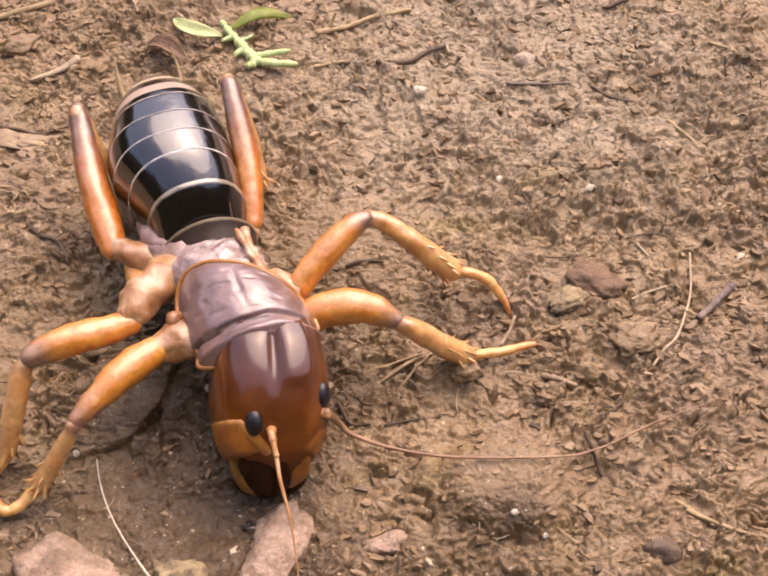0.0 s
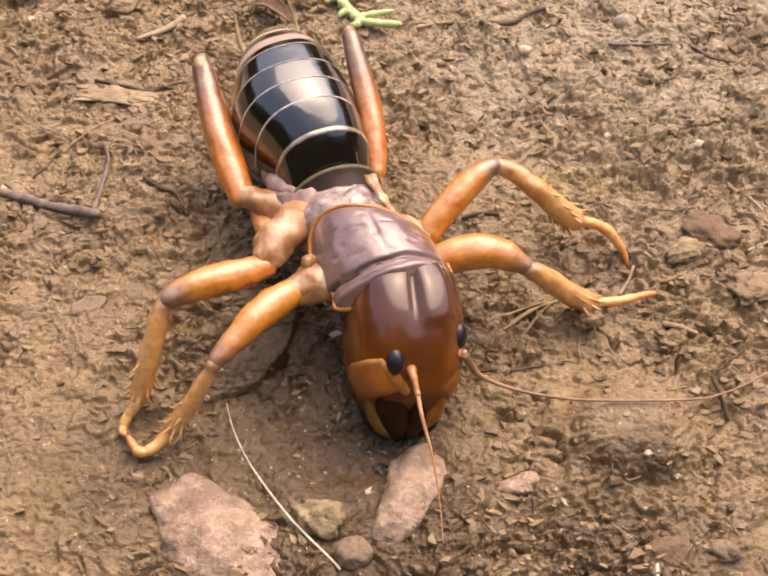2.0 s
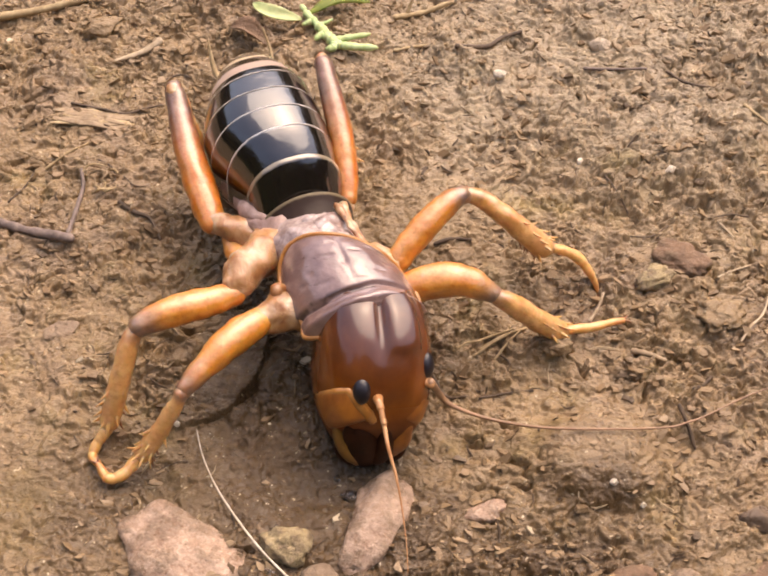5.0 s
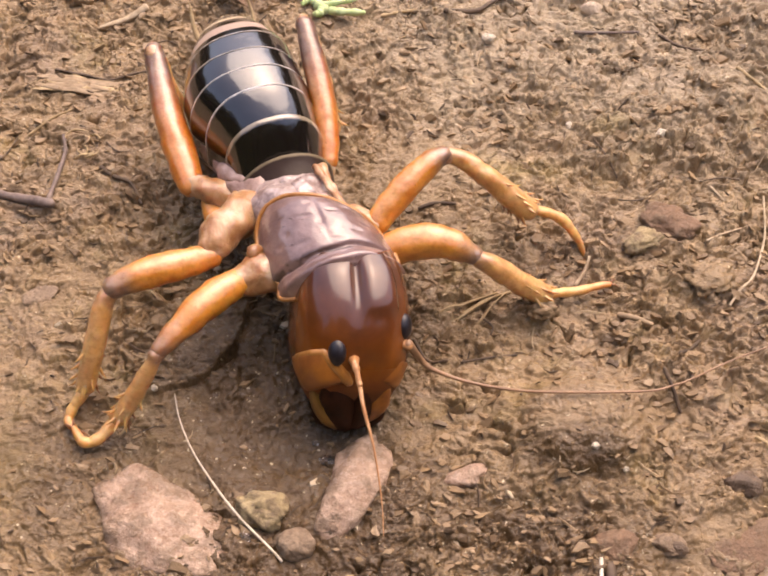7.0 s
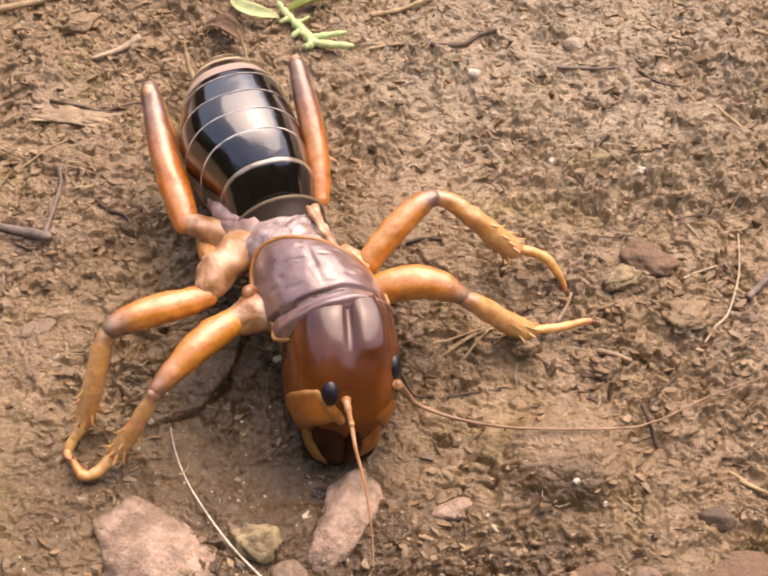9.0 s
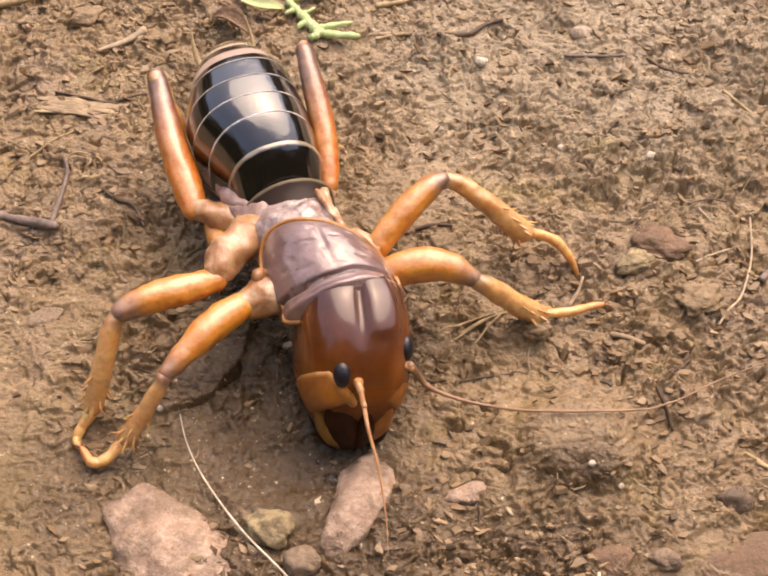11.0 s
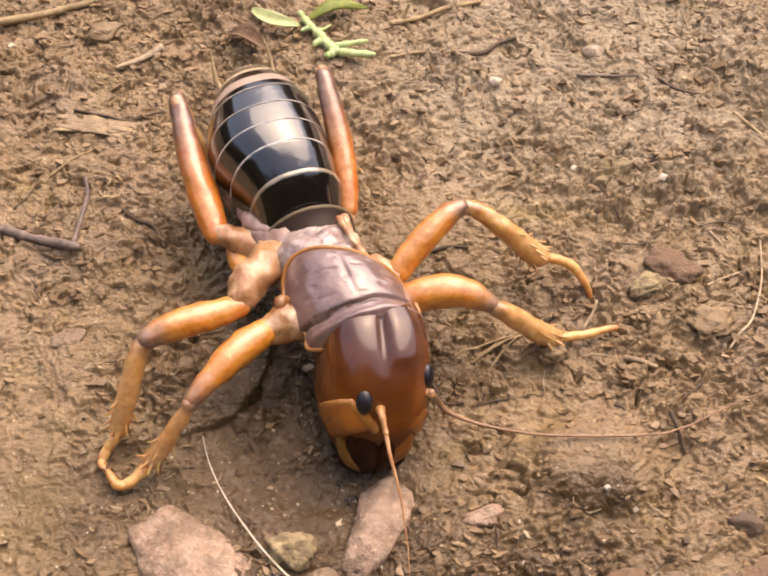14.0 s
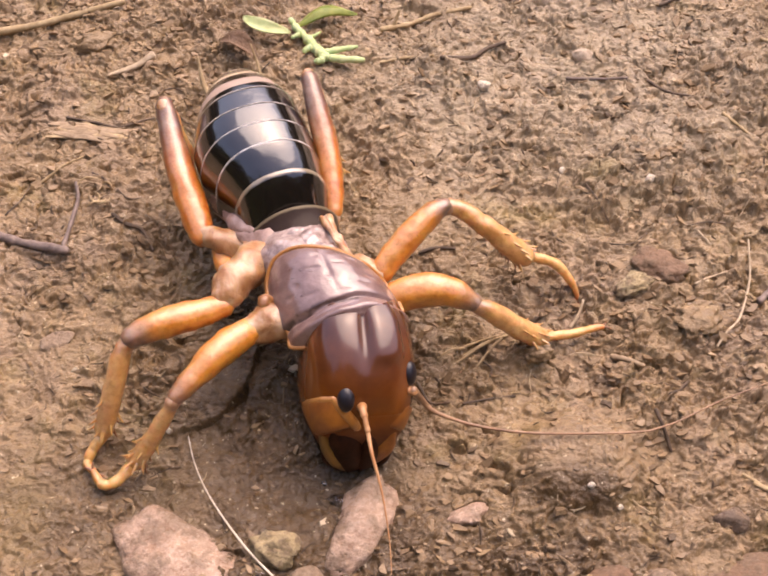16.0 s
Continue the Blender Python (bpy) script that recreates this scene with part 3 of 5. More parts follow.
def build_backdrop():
    """An added, unseen dark screen that bounds reflections and sky light, high on the near side and low beyond."""
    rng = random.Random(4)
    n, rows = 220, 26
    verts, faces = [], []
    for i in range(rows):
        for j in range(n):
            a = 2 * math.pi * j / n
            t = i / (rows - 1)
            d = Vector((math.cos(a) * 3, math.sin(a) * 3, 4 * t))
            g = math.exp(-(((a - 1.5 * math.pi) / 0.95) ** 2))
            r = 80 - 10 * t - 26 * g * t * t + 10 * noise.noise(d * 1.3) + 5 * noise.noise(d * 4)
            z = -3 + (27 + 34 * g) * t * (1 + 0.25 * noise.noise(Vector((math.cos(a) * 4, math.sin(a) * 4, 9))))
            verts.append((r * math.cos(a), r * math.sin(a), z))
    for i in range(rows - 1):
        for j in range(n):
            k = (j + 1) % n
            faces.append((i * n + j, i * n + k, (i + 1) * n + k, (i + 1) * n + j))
    k = Mat("unseen_screen_green")
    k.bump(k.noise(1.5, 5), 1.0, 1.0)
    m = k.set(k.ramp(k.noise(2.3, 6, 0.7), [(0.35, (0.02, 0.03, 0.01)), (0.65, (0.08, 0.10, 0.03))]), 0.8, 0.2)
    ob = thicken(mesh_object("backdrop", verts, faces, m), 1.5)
    return tagged(ob, "added dark screen out of view that bounds the reflections", "backdrop", kind="structure")


GROUND = build_ground()
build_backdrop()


# ---- the insect ----
def unit(v):
    v = np.array(v, float)
    return v / np.linalg.norm(v)


def ridge(t, at, width):
    return math.exp(-(((t - at) / width) ** 2))


def limb(name, parent, coxa, femur, femur_r, tibia, tibia_r, tarsus, tarsus_r, label, femur_mat=None, flat=1.0):
    """A leg: the femur, with coxa, tibia, foot, claws and spurs on it."""
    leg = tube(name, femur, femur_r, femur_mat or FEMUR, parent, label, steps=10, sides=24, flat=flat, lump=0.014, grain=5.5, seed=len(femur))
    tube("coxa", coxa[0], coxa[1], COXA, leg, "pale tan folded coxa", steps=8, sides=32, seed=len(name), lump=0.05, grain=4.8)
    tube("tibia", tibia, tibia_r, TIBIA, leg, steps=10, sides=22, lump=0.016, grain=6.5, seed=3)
    # foot of bead-like segments
    toe = spline(tarsus, 12)
    wide = np.interp(np.linspace(0, 1, len(toe)), np.linspace(0, 1, len(tarsus_r)), tarsus_r)
    pinch = [1.05 - 0.12 * abs(math.cos(math.pi * 4 * q)) ** 5 for q in np.linspace(0, 1, len(toe))]
    bend = 0.006 * np.sin(np.linspace(0, 9, len(toe)))
    tube("tarsus", [p + (0, b, 0.5 * b) for p, b in zip(toe, bend)], wide * pinch, TARSUS, leg, "pale jointed foot", steps=2, sides=10)
    # the joint between femur and tibia
    tube("knee", [np.array(femur[-1]) - 0.05 * unit(np.subtract(femur[-1], femur[-2])), np.array(tibia[0]) + 0.04 * unit(np.subtract(tibia[1], tibia[0]))], [femur_r[-1] * 0.9, tibia_r[0] * 1.0], KNEE, leg, "pale brown knee joint", steps=5, sides=14)
    end, d = np.array(tarsus[-1]), unit(np.subtract(tarsus[-1], tarsus[-2]))
    side = unit(np.cross(d, (0, 0, 1)))
    for s in (-1, 1):
        tube("claw", [end, end + 0.06 * d + s * 0.035 * side + (0, 0, 0.02), end + 0.10 * d + s * 0.06 * side - (0, 0, 0.03)], [0.014, 0.011, 0.004], SPINE, leg, steps=3, sides=6)
    # spurs near the end of the tibia
    line = spline(tibia, 10)
    rng = random.Random(len(tibia) + int(100 * abs(femur[0][0])))
    for at, count in ((0.985, 8), (0.93, 5), (0.85, 3), (0.74, 2)):
        i = min(int(at * (len(line) - 1)), len(line) - 2)
        d = unit(line[i + 1] - line[i])
        u = unit(np.cross(d, (0.3, 0.2, 1)))
        v = np.cross(u, d)
        for k in range(count):
            w = 2 * math.pi * k / count + rng.uniform(0, 1.2)
            out = math.cos(w) * u + math.sin(w) * v
            r = np.interp(at, np.linspace(0, 1, len(tibia_r)), tibia_r) * 0.8
            p = line[i] + out * r
            q = p + rng.uniform(0.05, 0.10) * out + rng.uniform(0.07, 0.13) * d
            tube("spur", [p, 0.5 * (p + q) + 0.01 * d, q], [0.019, 0.014, 0.003], SPINE if out[2] < -0.3 else TIBIA, leg, steps=3, sides=7)
    return leg


def build_insect():
    bug = new("jerusalem_cricket")
    base = Vector((-0.6, -0.4, 0.0)) * C
    bug.location = base
    PIVOT[bug.name] = base
    tagged(bug, "amber and black striped Jerusalem cricket standing on damp soil", "insect")

    # abdomen: axis runs back and slightly to one side
    back = unit((-0.347, 0.938, 0))
    right = unit((0.938, 0.347, 0))
    up = np.array((0.0, 0.0, 1.0))

    def axis(y):
        return float(np.interp(y, [-0.2, 0.38, 0.67, 0.9, 1.15, 1.57, 1.85, 2.2], [-0.66, -0.82, -0.98, -1.11, -1.21, -1.31, -1.41, -1.50]))

    prof = ring_line([(y, a, top, 0) for y, a, top in (
        (-0.2, 0.40, 1.05), (0.0, 0.43, 1.16), (0.14, 0.46, 1.30), (0.27, 0.49, 1.47), (0.38, 0.515, 1.58), (0.52, 0.56, 1.675), (0.67, 0.605, 1.74), (0.90, 0.67, 1.78), (1.15, 0.68, 1.78),
        (1.47, 0.63, 1.73), (1.66, 0.56, 1.67), (1.85, 0.46, 1.58), (2.05, 0.31, 1.44), (2.2, 0.12, 1.22))], 8)

    def section(y, k=1.0, add=0.0):
        a, top = np.interp(y, prof[:, 0], prof[:, 1]), np.interp(y, prof[:, 0], prof[:, 2])
        return (axis(y), y, 0.88, a * k + add, (top - 0.88) * k + add, min(0.62, a * 0.95) * k)

    abdomen = shell("abdomen", [tuple(v * f for v, f in zip(section(y), (1, 1, 1, 1.01 if y < 1.2 else 0.97, 0.86, 1.0))) for y in np.linspace(-0.12, 2.18, 50)], right, up, MEMBRANE, bug, "pinkish skin of the belly and flanks", sides=44, power=2.3)
    edges = [-0.04, 0.37, 0.66, 0.90, 1.16, 1.45, 1.67, 1.86, 2.02, 2.14]
    mats = [BANDED, BLACK, BLACK, BLACK, BLACK, PINKISH, TAN, TAN, TAN]
    low = [5, -8, -15, -20, -22, -22, -20, -22, -26]
    for i, (y0, y1) in enumerate(zip(edges[:-1], edges[1:])):
        lip = 0.014 if i else 0.03
        rows = []
        for t in np.linspace(0, 1, 12):
            rows.append(section(y0 - 0.02 + (y1 + 0.03 - y0 + 0.02) * t, 1.0, -0.012 + lip * t**2.2))
        thicken(shell("tergite", rows, right, up, mats[i], abdomen, "" if i else "glossy black plate with a broad cream hind margin", arc=(low[i], 180 - low[i]), sides=60, power=2.4), 0.012)
    for s in (-1, 1):
        r = np.array((axis(1.95), 1.95, 1.12)) + right * 0.28 * s
        tube("cercus", [r, r + back * 0.22 + right * 0.06 * s + up * 0.10, r + back * 0.45 + right * 0.04 * s + up * 0.32], [0.04 - 0.014 * (s > 0), 0.032 - 0.012 * (s > 0), 0.01], STRAW, abdomen, "short tan tail spike", steps=4, sides=8)

    # thorax between abdomen and pronotum
    def wrinkles(t, deg, out):
        return unit(out) * (0.022 * math.sin(t * 21 + 0.04 * deg) * ridge(t, 0.5, 0.5) + 0.012 * math.sin(deg * 0.16 + 9 * t))

    thorax = shell("thorax", ring_line([(-0.75, 0.10, 0.88, 0.42, 0.24, 0.5), (-0.74, -0.10, 0.88, 0.45, 0.36, 0.55), (-0.69, -0.28, 0.88, 0.46, 0.48, 0.55),
                                        (-0.50, -0.55, 0.88, 0.45, 0.50, 0.5), (-0.25, -0.9, 0.88, 0.48, 0.47, 0.5), (-0.08, -1.3, 0.88, 0.46, 0.42, 0.4)], 8),
                   right, up, THORAX, bug, "pale mauve wrinkled thorax", relief=wrinkles)
    rows = [(axis(y) + 0.04 + 0.06 * (1 - t), y, 0.86, 0.43 + 0.05 * t + 0.03 * t * t, 0.34 + 0.10 * t + 0.05 * t**4, 0.4) for t, y in zip(np.linspace(0, 1, 14), np.linspace(-0.20, 0.11, 14))]
    thicken(shell("metanotum", rows, right, up, OLIVE, thorax, "dark brown back plate with an olive rim", arc=(-15, 195), sides=60), 0.02)
    rows = [(-0.42 - 0.18 * t, y, 0.88, 0.42 + 0.03 * t, 0.50 - 0.08 * t, 0.4) for t, y in zip(np.linspace(0, 1, 24), np.linspace(-0.58, -0.14, 24))]

    def folds(t, deg, out):
        q = Vector((t * 4.0, deg * 0.045, 2.0))
        return unit(out) * (0.05 * noise.noise(q) + 0.035 * abs(noise.noise(q * 2.1)) + 0.012 * noise.noise(q * 5.0))

    thicken(shell("mesonotum", rows, right, up, THORAX, thorax, "pale mauve crumpled middle back plate", arc=(-5, 185), sides=80, relief=folds), 0.02)
    # soft mauve skin where the abdomen joins
    for k, pts in enumerate((((-1.36, 0.50, 0.84), (-1.34, 0.30, 0.90), (-1.20, 0.10, 0.98), (-1.0, 0.0, 1.05)), ((-1.32, 0.18, 0.86), (-1.14, -0.02, 0.98), (-0.95, -0.12, 1.08)))):
        tube("skin_fold", pts, [0.10, 0.14, 0.15, 0.12][: len(pts)], MEMBRANE, thorax, "mauve skin fold at the root of the abdomen", steps=8, sides=22, lump=0.05, grain=5.0, seed=k + 3)
    # cords of pale skin down the flank
    for k, pts in enumerate((((-0.29, 0.10, 1.18), (-0.20, -0.18, 1.20), (-0.02, -0.42, 1.12), (0.14, -0.55, 1.02)), ((-0.36, 0.02, 1.30), (-0.22, -0.25, 1.33), (-0.04, -0.52, 1.28)), ((-1.22, -0.02, 0.98), (-1.12, -0.25, 1.05), (-0.95, -0.42, 1.12), (-0.82, -0.55, 1.15)), ((-1.15, 0.12, 1.0), (-0.98, -0.05, 1.13), (-0.78, -0.22, 1.22)))):
        tube("fold", pts, [0.05 - 0.012 * (k == 1)] * len(pts), COXA if k < 3 else THORAX, thorax, "pale fold of skin", steps=8, sides=14, lump=0.03, grain=9.0, seed=k)

    # pronotum: a saddle with a raised front collar and an oblique groove
    marks = ((0.30, 78, 0.020, 5), (0.36, 102, 0.016, 6), (0.52, 62, 0.016, 5), (0.60, 116, 0.020, 7), (0.48, 126, 0.024, 4), (0.42, 50, 0.018, 6), (0.62, 84, 0.014, 6), (0.22, 60, 0.018, 5), (0.55, 138, 0.02, 5), (0.45, 92, 0.02, 3), (0.2, 96, 0.02, 3))

    def saddle(t, deg, out):
        lag = 0.03 * ridge(deg, 125, 25) - 0.03 * ridge(deg, 60, 25) + 0.012 * noise.noise(Vector((deg * 0.06, 0, 0)))
        rim = -0.085 * ridge(t, 0.70 + lag, 0.018) * (0.55 + 0.45 * noise.noise(Vector((deg * 0.04, 4, 0)))) + 0.045 * ridge(t, 0.84 + lag, 0.075) - 0.03 * ridge(t, 1.0, 0.03)
        rim += -0.016 * ridge(deg, 90, 2.5) * ridge(t, 0.35, 0.25) - 0.03 * ridge(t, 0.0, 0.05)
        rim += 0.010 * noise.noise(Vector((t * 4, deg * 0.04, 3.0))) + 0.005 * noise.noise(Vector((t * 11, deg * 0.11, 7.0)))
        for at, around, width, spread in marks:
            rim -= 0.012 * ridge(t, at, width) * ridge(deg, around, spread)
        return unit(out) * rim

    rows = ring_line([(-0.40, -0.49, 0.93, 0.56, 0.56, 0.5), (-0.33, -0.64, 0.93, 0.62, 0.605, 0.5), (-0.25, -0.83, 0.93, 0.65, 0.615, 0.5), (-0.15, -1.05, 0.93, 0.65, 0.60, 0.5), (-0.035, -1.27, 0.93, 0.61, 0.57, 0.5), (0.0, -1.37, 0.93, 0.545, 0.545, 0.5)], 18)

    def span(t):
        """Half the angle that the plate covers: a short arc at its rear, the whole back further on."""
        q = min(1.0, t / 0.42)
        return 40 + 38 * (1 - (1 - q) ** 2) - 12 * max(0.0, (t - 0.85) / 0.15) ** 2

    def on_saddle(t, deg, k=1.0):
        r = np.array([np.interp(t, np.linspace(0, 1, len(rows)), rows[:, i]) for i in range(6)])
        q = math.sin(radians(deg))
        across = unit((0.99 - 0.05 * t, -0.06 + 0.37 * t, 0))
        p = r[3] * math.cos(radians(deg)) * across + (r[4] if q > 0 else r[5]) * q * up
        return r[:3] + k * (p + saddle(t, deg, p))

    verts, along, flank, faces = [], [], [], []
    nt, nd = 90, 90
    for i in range(nt + 1):
        for j in range(nd + 1):
            deg = 90 + span(i / nt) * (2 * j / nd - 1)
            verts.append(on_saddle(i / nt, deg))
            along.append(i / nt)
            flank.append(abs(deg - 90) / 120)
            if i < nt and j < nd:
                a = i * (nd + 1) + j
                faces.append((a, a + 1, a + nd + 2, a + nd + 1))
    pronotum = thicken(mesh_object("pronotum", verts, faces, PRONOTUM, bug, "glossy mauve-brown saddle plate", {"along": along, "flank": flank}), 0.03)
    # pale hem down both sides and round the rear
    side_a = [on_saddle(t, 90 + span(t), 1.01) for t in (0.99, 0.85, 0.7, 0.55, 0.42, 0.3, 0.2, 0.1, 0.04)]
    side_b = [on_saddle(t, 90 - span(t), 1.01) for t in (0.04, 0.1, 0.2, 0.3, 0.42, 0.55, 0.68)]
    hem = side_a + [on_saddle(0.0, d, 1.01) for d in (122, 110, 98, 82, 70, 58)] + side_b
    tube("hem", hem, [0.026] * len(hem), RIM, pronotum, "pale tan hem", steps=4, sides=8)
    tube("lobe", [(-0.84, -0.93, 1.10), (-0.93, -0.97, 1.16), (-0.90, -1.05, 1.10)], [0.05, 0.07, 0.05], COXA, pronotum, "pale rounded lobe", steps=4)

    # head: hangs forward and down from the pronotum to the ground
    h0, h1 = np.array((0.02, -1.15, 1.05)), np.array((0.02, -2.27, 0.06))
    ax = unit(h1 - h0)
    hr = unit(np.array((0.95, 0.31, 0)) - ax * (np.array((0.95, 0.31, 0)) @ ax))
    hn = np.cross(hr, ax)
    hn = hn if hn[2] > 0 else -hn

    def face(t, deg, out):
        groove = -0.075 * ridge(deg, 90, 1.7) * ridge(t, 0.15, 0.13) - 0.02 * ridge(deg, 90, 5) * ridge(t, 0.15, 0.13)
        dome = 0.04 * math.exp(-(((deg - 70) / 17) ** 6)) / (1 + math.exp((t - 0.30) / 0.012)) + 0.02 * ridge(deg, 115, 22) * ridge(t, 0.12, 0.15)
        dent = -0.10 * ridge(deg, 112, 34) * ridge(t, 0.84, 0.10) - 0.04 * ridge(deg, 90, 20) * ridge(t, 0.6, 0.1)
        return unit(out) * (groove + dome + dent + 0.006 * noise.noise(Vector((t * 5, deg * 0.05, 1.0))))

    hrows = ring_line([(*(h0 + (h1 - h0) * t), a, b, c) for t, a, b, c in (
        (-0.16, 0.40, 0.36, 0.3), (-0.05, 0.50, 0.51, 0.4), (0.12, 0.56, 0.64, 0.45), (0.30, 0.585, 0.69, 0.5), (0.46, 0.585, 0.675, 0.5), (0.60, 0.555, 0.61, 0.48),
        (0.74, 0.475, 0.50, 0.42), (0.88, 0.36, 0.32, 0.3), (1.0, 0.22, 0.14, 0.15))], 8)
    head = shell("head", hrows, hr, hn, HEAD, bug, "large glossy chestnut head bent to the ground", sides=220, power=2.7, relief=face)

    def on_head(t, deg, lift=0.0):
        r = np.array([np.interp(t, np.linspace(0, 1, len(hrows)), hrows[:, k]) for k in range(6)])
        s = math.sin(radians(deg))
        c = math.copysign(abs(math.cos(radians(deg))) ** (2 / 2.3), math.cos(radians(deg)))
        s = math.copysign((1 - abs(c) ** 2.7) ** (1 / 2.7), s)
        out = r[3] * c * hr + (r[4] if s > 0 else r[5]) * s * hn
        return r[:3] + out + lift * unit(out), unit(out)

    for t, deg in ((0.495, 108), (0.385, 37)):
        p, out = on_head(t, deg, -0.012)
        x = unit(np.cross(out, ax))
        rows = [(*(p + out * 0.065 * math.sin(q)), 0.088 * math.cos(q), 0.13 * math.cos(q), 0.13 * math.cos(q)) for q in np.linspace(-1.2, 1.57, 12)]
        shell("eye", rows, x, np.cross(out, x), EYE, head, "small oval black eye", sides=20)
    for t, deg in ((0.54, 93), (0.47, 38)):
        q, o2 = on_head(t, deg, 0.0)
        tube("antenna_socket", [q - 0.03 * o2, q + 0.045 * o2 + 0.02 * ax], [0.055, 0.042], ANTENNA, head, "pale antenna socket", steps=3, sides=12)
    # antennae: one hangs before the face, the other lies out over the soil
    a, _ = on_head(0.54, 93, 0.05)
    tube("antenna", [a, (0.15, -2.30, 1.05), (0.18, -2.42, 0.98), (0.22, -2.61, 0.92), (0.30, -2.86, 0.78), (0.35, -3.07, 0.65), (0.40, -3.36, 0.48), (0.42, -3.62, 0.36)],
         [0.032, 0.028, 0.023, 0.019, 0.014, 0.009, 0.006, 0.004], ANTENNA, head, "long tan antenna hanging before the face", steps=5, sides=10, wobble=0.12)
    a, _ = on_head(0.47, 38, 0.04)
    tube("antenna", [a, (0.72, -1.80, 0.56), (0.86, -1.86, 0.42), (1.23, -1.93, 0.29), (1.74, -2.03, 0.31), (2.35, -2.07, 0.36), (3.01, -2.03, 0.34), (3.25, -1.95, 0.31), (3.44, -1.87, 0.3), (3.88, -1.64, 0.3), (4.45, -1.40, 0.3), (5.3, -1.08, 0.3)],
         [0.045, 0.036, 0.025, 0.018, 0.0155, 0.0135, 0.012, 0.011, 0.010, 0.009, 0.007, 0.004], BARKISH, head, "long brown antenna lying over the soil", steps=5, sides=10, wobble=0.12)
    for p, r in (((0.13, -2.23, 1.07), 0.04), ((0.165, -2.36, 1.01), 0.03)):
        tube("antenna_joint", [np.array(p) - (0.01, -0.03, -0.01), np.array(p) + (0.01, -0.03, -0.01)], [r * 0.9, r], ANTENNA, head, "pale antenna joint", steps=3, sides=10)
    # raised cheeks, upper lip and jaws
    def plate(name, corners, material, label, lift, rise):
        """A raised plate on the head between four corners given along and around it."""
        verts, faces, n = [], [], 14
        for i in range(n + 1):
            for j in range(n + 1):
                u, v = j / n, i / n
                td = [(1 - v) * ((1 - u) * corners[0][k] + u * corners[1][k]) + v * ((1 - u) * corners[3][k] + u * corners[2][k]) for k in (0, 1)]
                fade = min(1.0, 5 * u) ** 0.5 * min(1.0, 3 * (1 - u)) ** 0.7 * min(1.0, 6 * (1 - v)) ** 0.5 * min(1.0, 9 * v)
                shelf = lift * (0.6 * ridge(v, 0.16, 0.10) + 0.8 * ridge(u, 0.2, 0.2)) + rise * v
                verts.append(on_head(*td, -0.02 + fade * (0.022 + shelf) - 0.05 * (v > 0.99))[0])
        for i in range(n):
            for j in range(n):
                k = i * (n + 1) + j
                faces.append((k, k + 1, k + n + 2, k + n + 1))
        return thicken(mesh_object(name, verts, faces, material, head, label), 0.03)

    cheek = plate("cheek", ((0.565, 172), (0.49, 123), (0.665, 100), (0.755, 157)), GENA, "brown-amber cheek plate with pale rims", -0.015, 0.04)
    for path, rad in ((((0.575, 171), (0.54, 156), (0.51, 138), (0.495, 122)), (0.04, 0.046, 0.05, 0.05)), (((0.495, 122), (0.56, 112), (0.63, 103), (0.675, 97)), (0.05, 0.06, 0.062, 0.05)), (((0.575, 173), (0.63, 169), (0.68, 165), (0.73, 159)), (0.04, 0.042, 0.04, 0.03))):
        tube("rim", [on_head(t, d, -0.03)[0] for t, d in path], rad, RIM, cheek, steps=6, sides=12, wobble=0.12, seed=4)
    plate("cheek", ((0.60, 10), (0.54, 45), (0.69, 70), (0.775, 25)), GENA, "brown-amber cheek plate", 0.01, 0.02)
    tube("upper_lip", [on_head(t, d, -0.125)[0] for t, d in ((0.70, 115), (0.79, 113), (0.88, 111), (0.97, 109))], [0.05, 0.125, 0.14, 0.12], JAW, head, "dark red-brown upper lip", steps=6, sides=24, flat=1.3)
    for path, rad, m in ((((0.73, 150), (0.82, 148), (0.91, 143), (0.97, 138)), (0.06, 0.11, 0.125, 0.10), PALP), (((0.72, 128), (0.80, 128), (0.90, 126)), (0.05, 0.09, 0.07), JAW), (((0.76, 80), (0.85, 74), (0.93, 70), (0.97, 70)), (0.06, 0.10, 0.11, 0.10), JAW), (((0.74, 48), (0.83, 42), (0.92, 38)), (0.08, 0.12, 0.09), GENA)):
        tube("jaw_side", [on_head(t, d, -0.075)[0] for t, d in path], rad, m, head, "amber jaw side", steps=6, sides=18)
    for s in (-1, 1):
        root = h0 + (h1 - h0) * 0.84 + hr * 0.24 * s + hn * 0.08
        tube("jaw", [root, root + ax * 0.13 + hr * 0.01 * s, root + ax * 0.22 - hr * 0.05 * s], [0.12, 0.12, 0.08], JAW, head, "black tipped jaw", steps=5, sides=12)
        pal = root + hr * 0.02 * s - hn * 0.16
        tube("palp", [pal, pal + ax * 0.12, pal + ax * 0.20], [0.055, 0.05, 0.045], GENA, head, "amber mouth feeler", steps=4, sides=10)

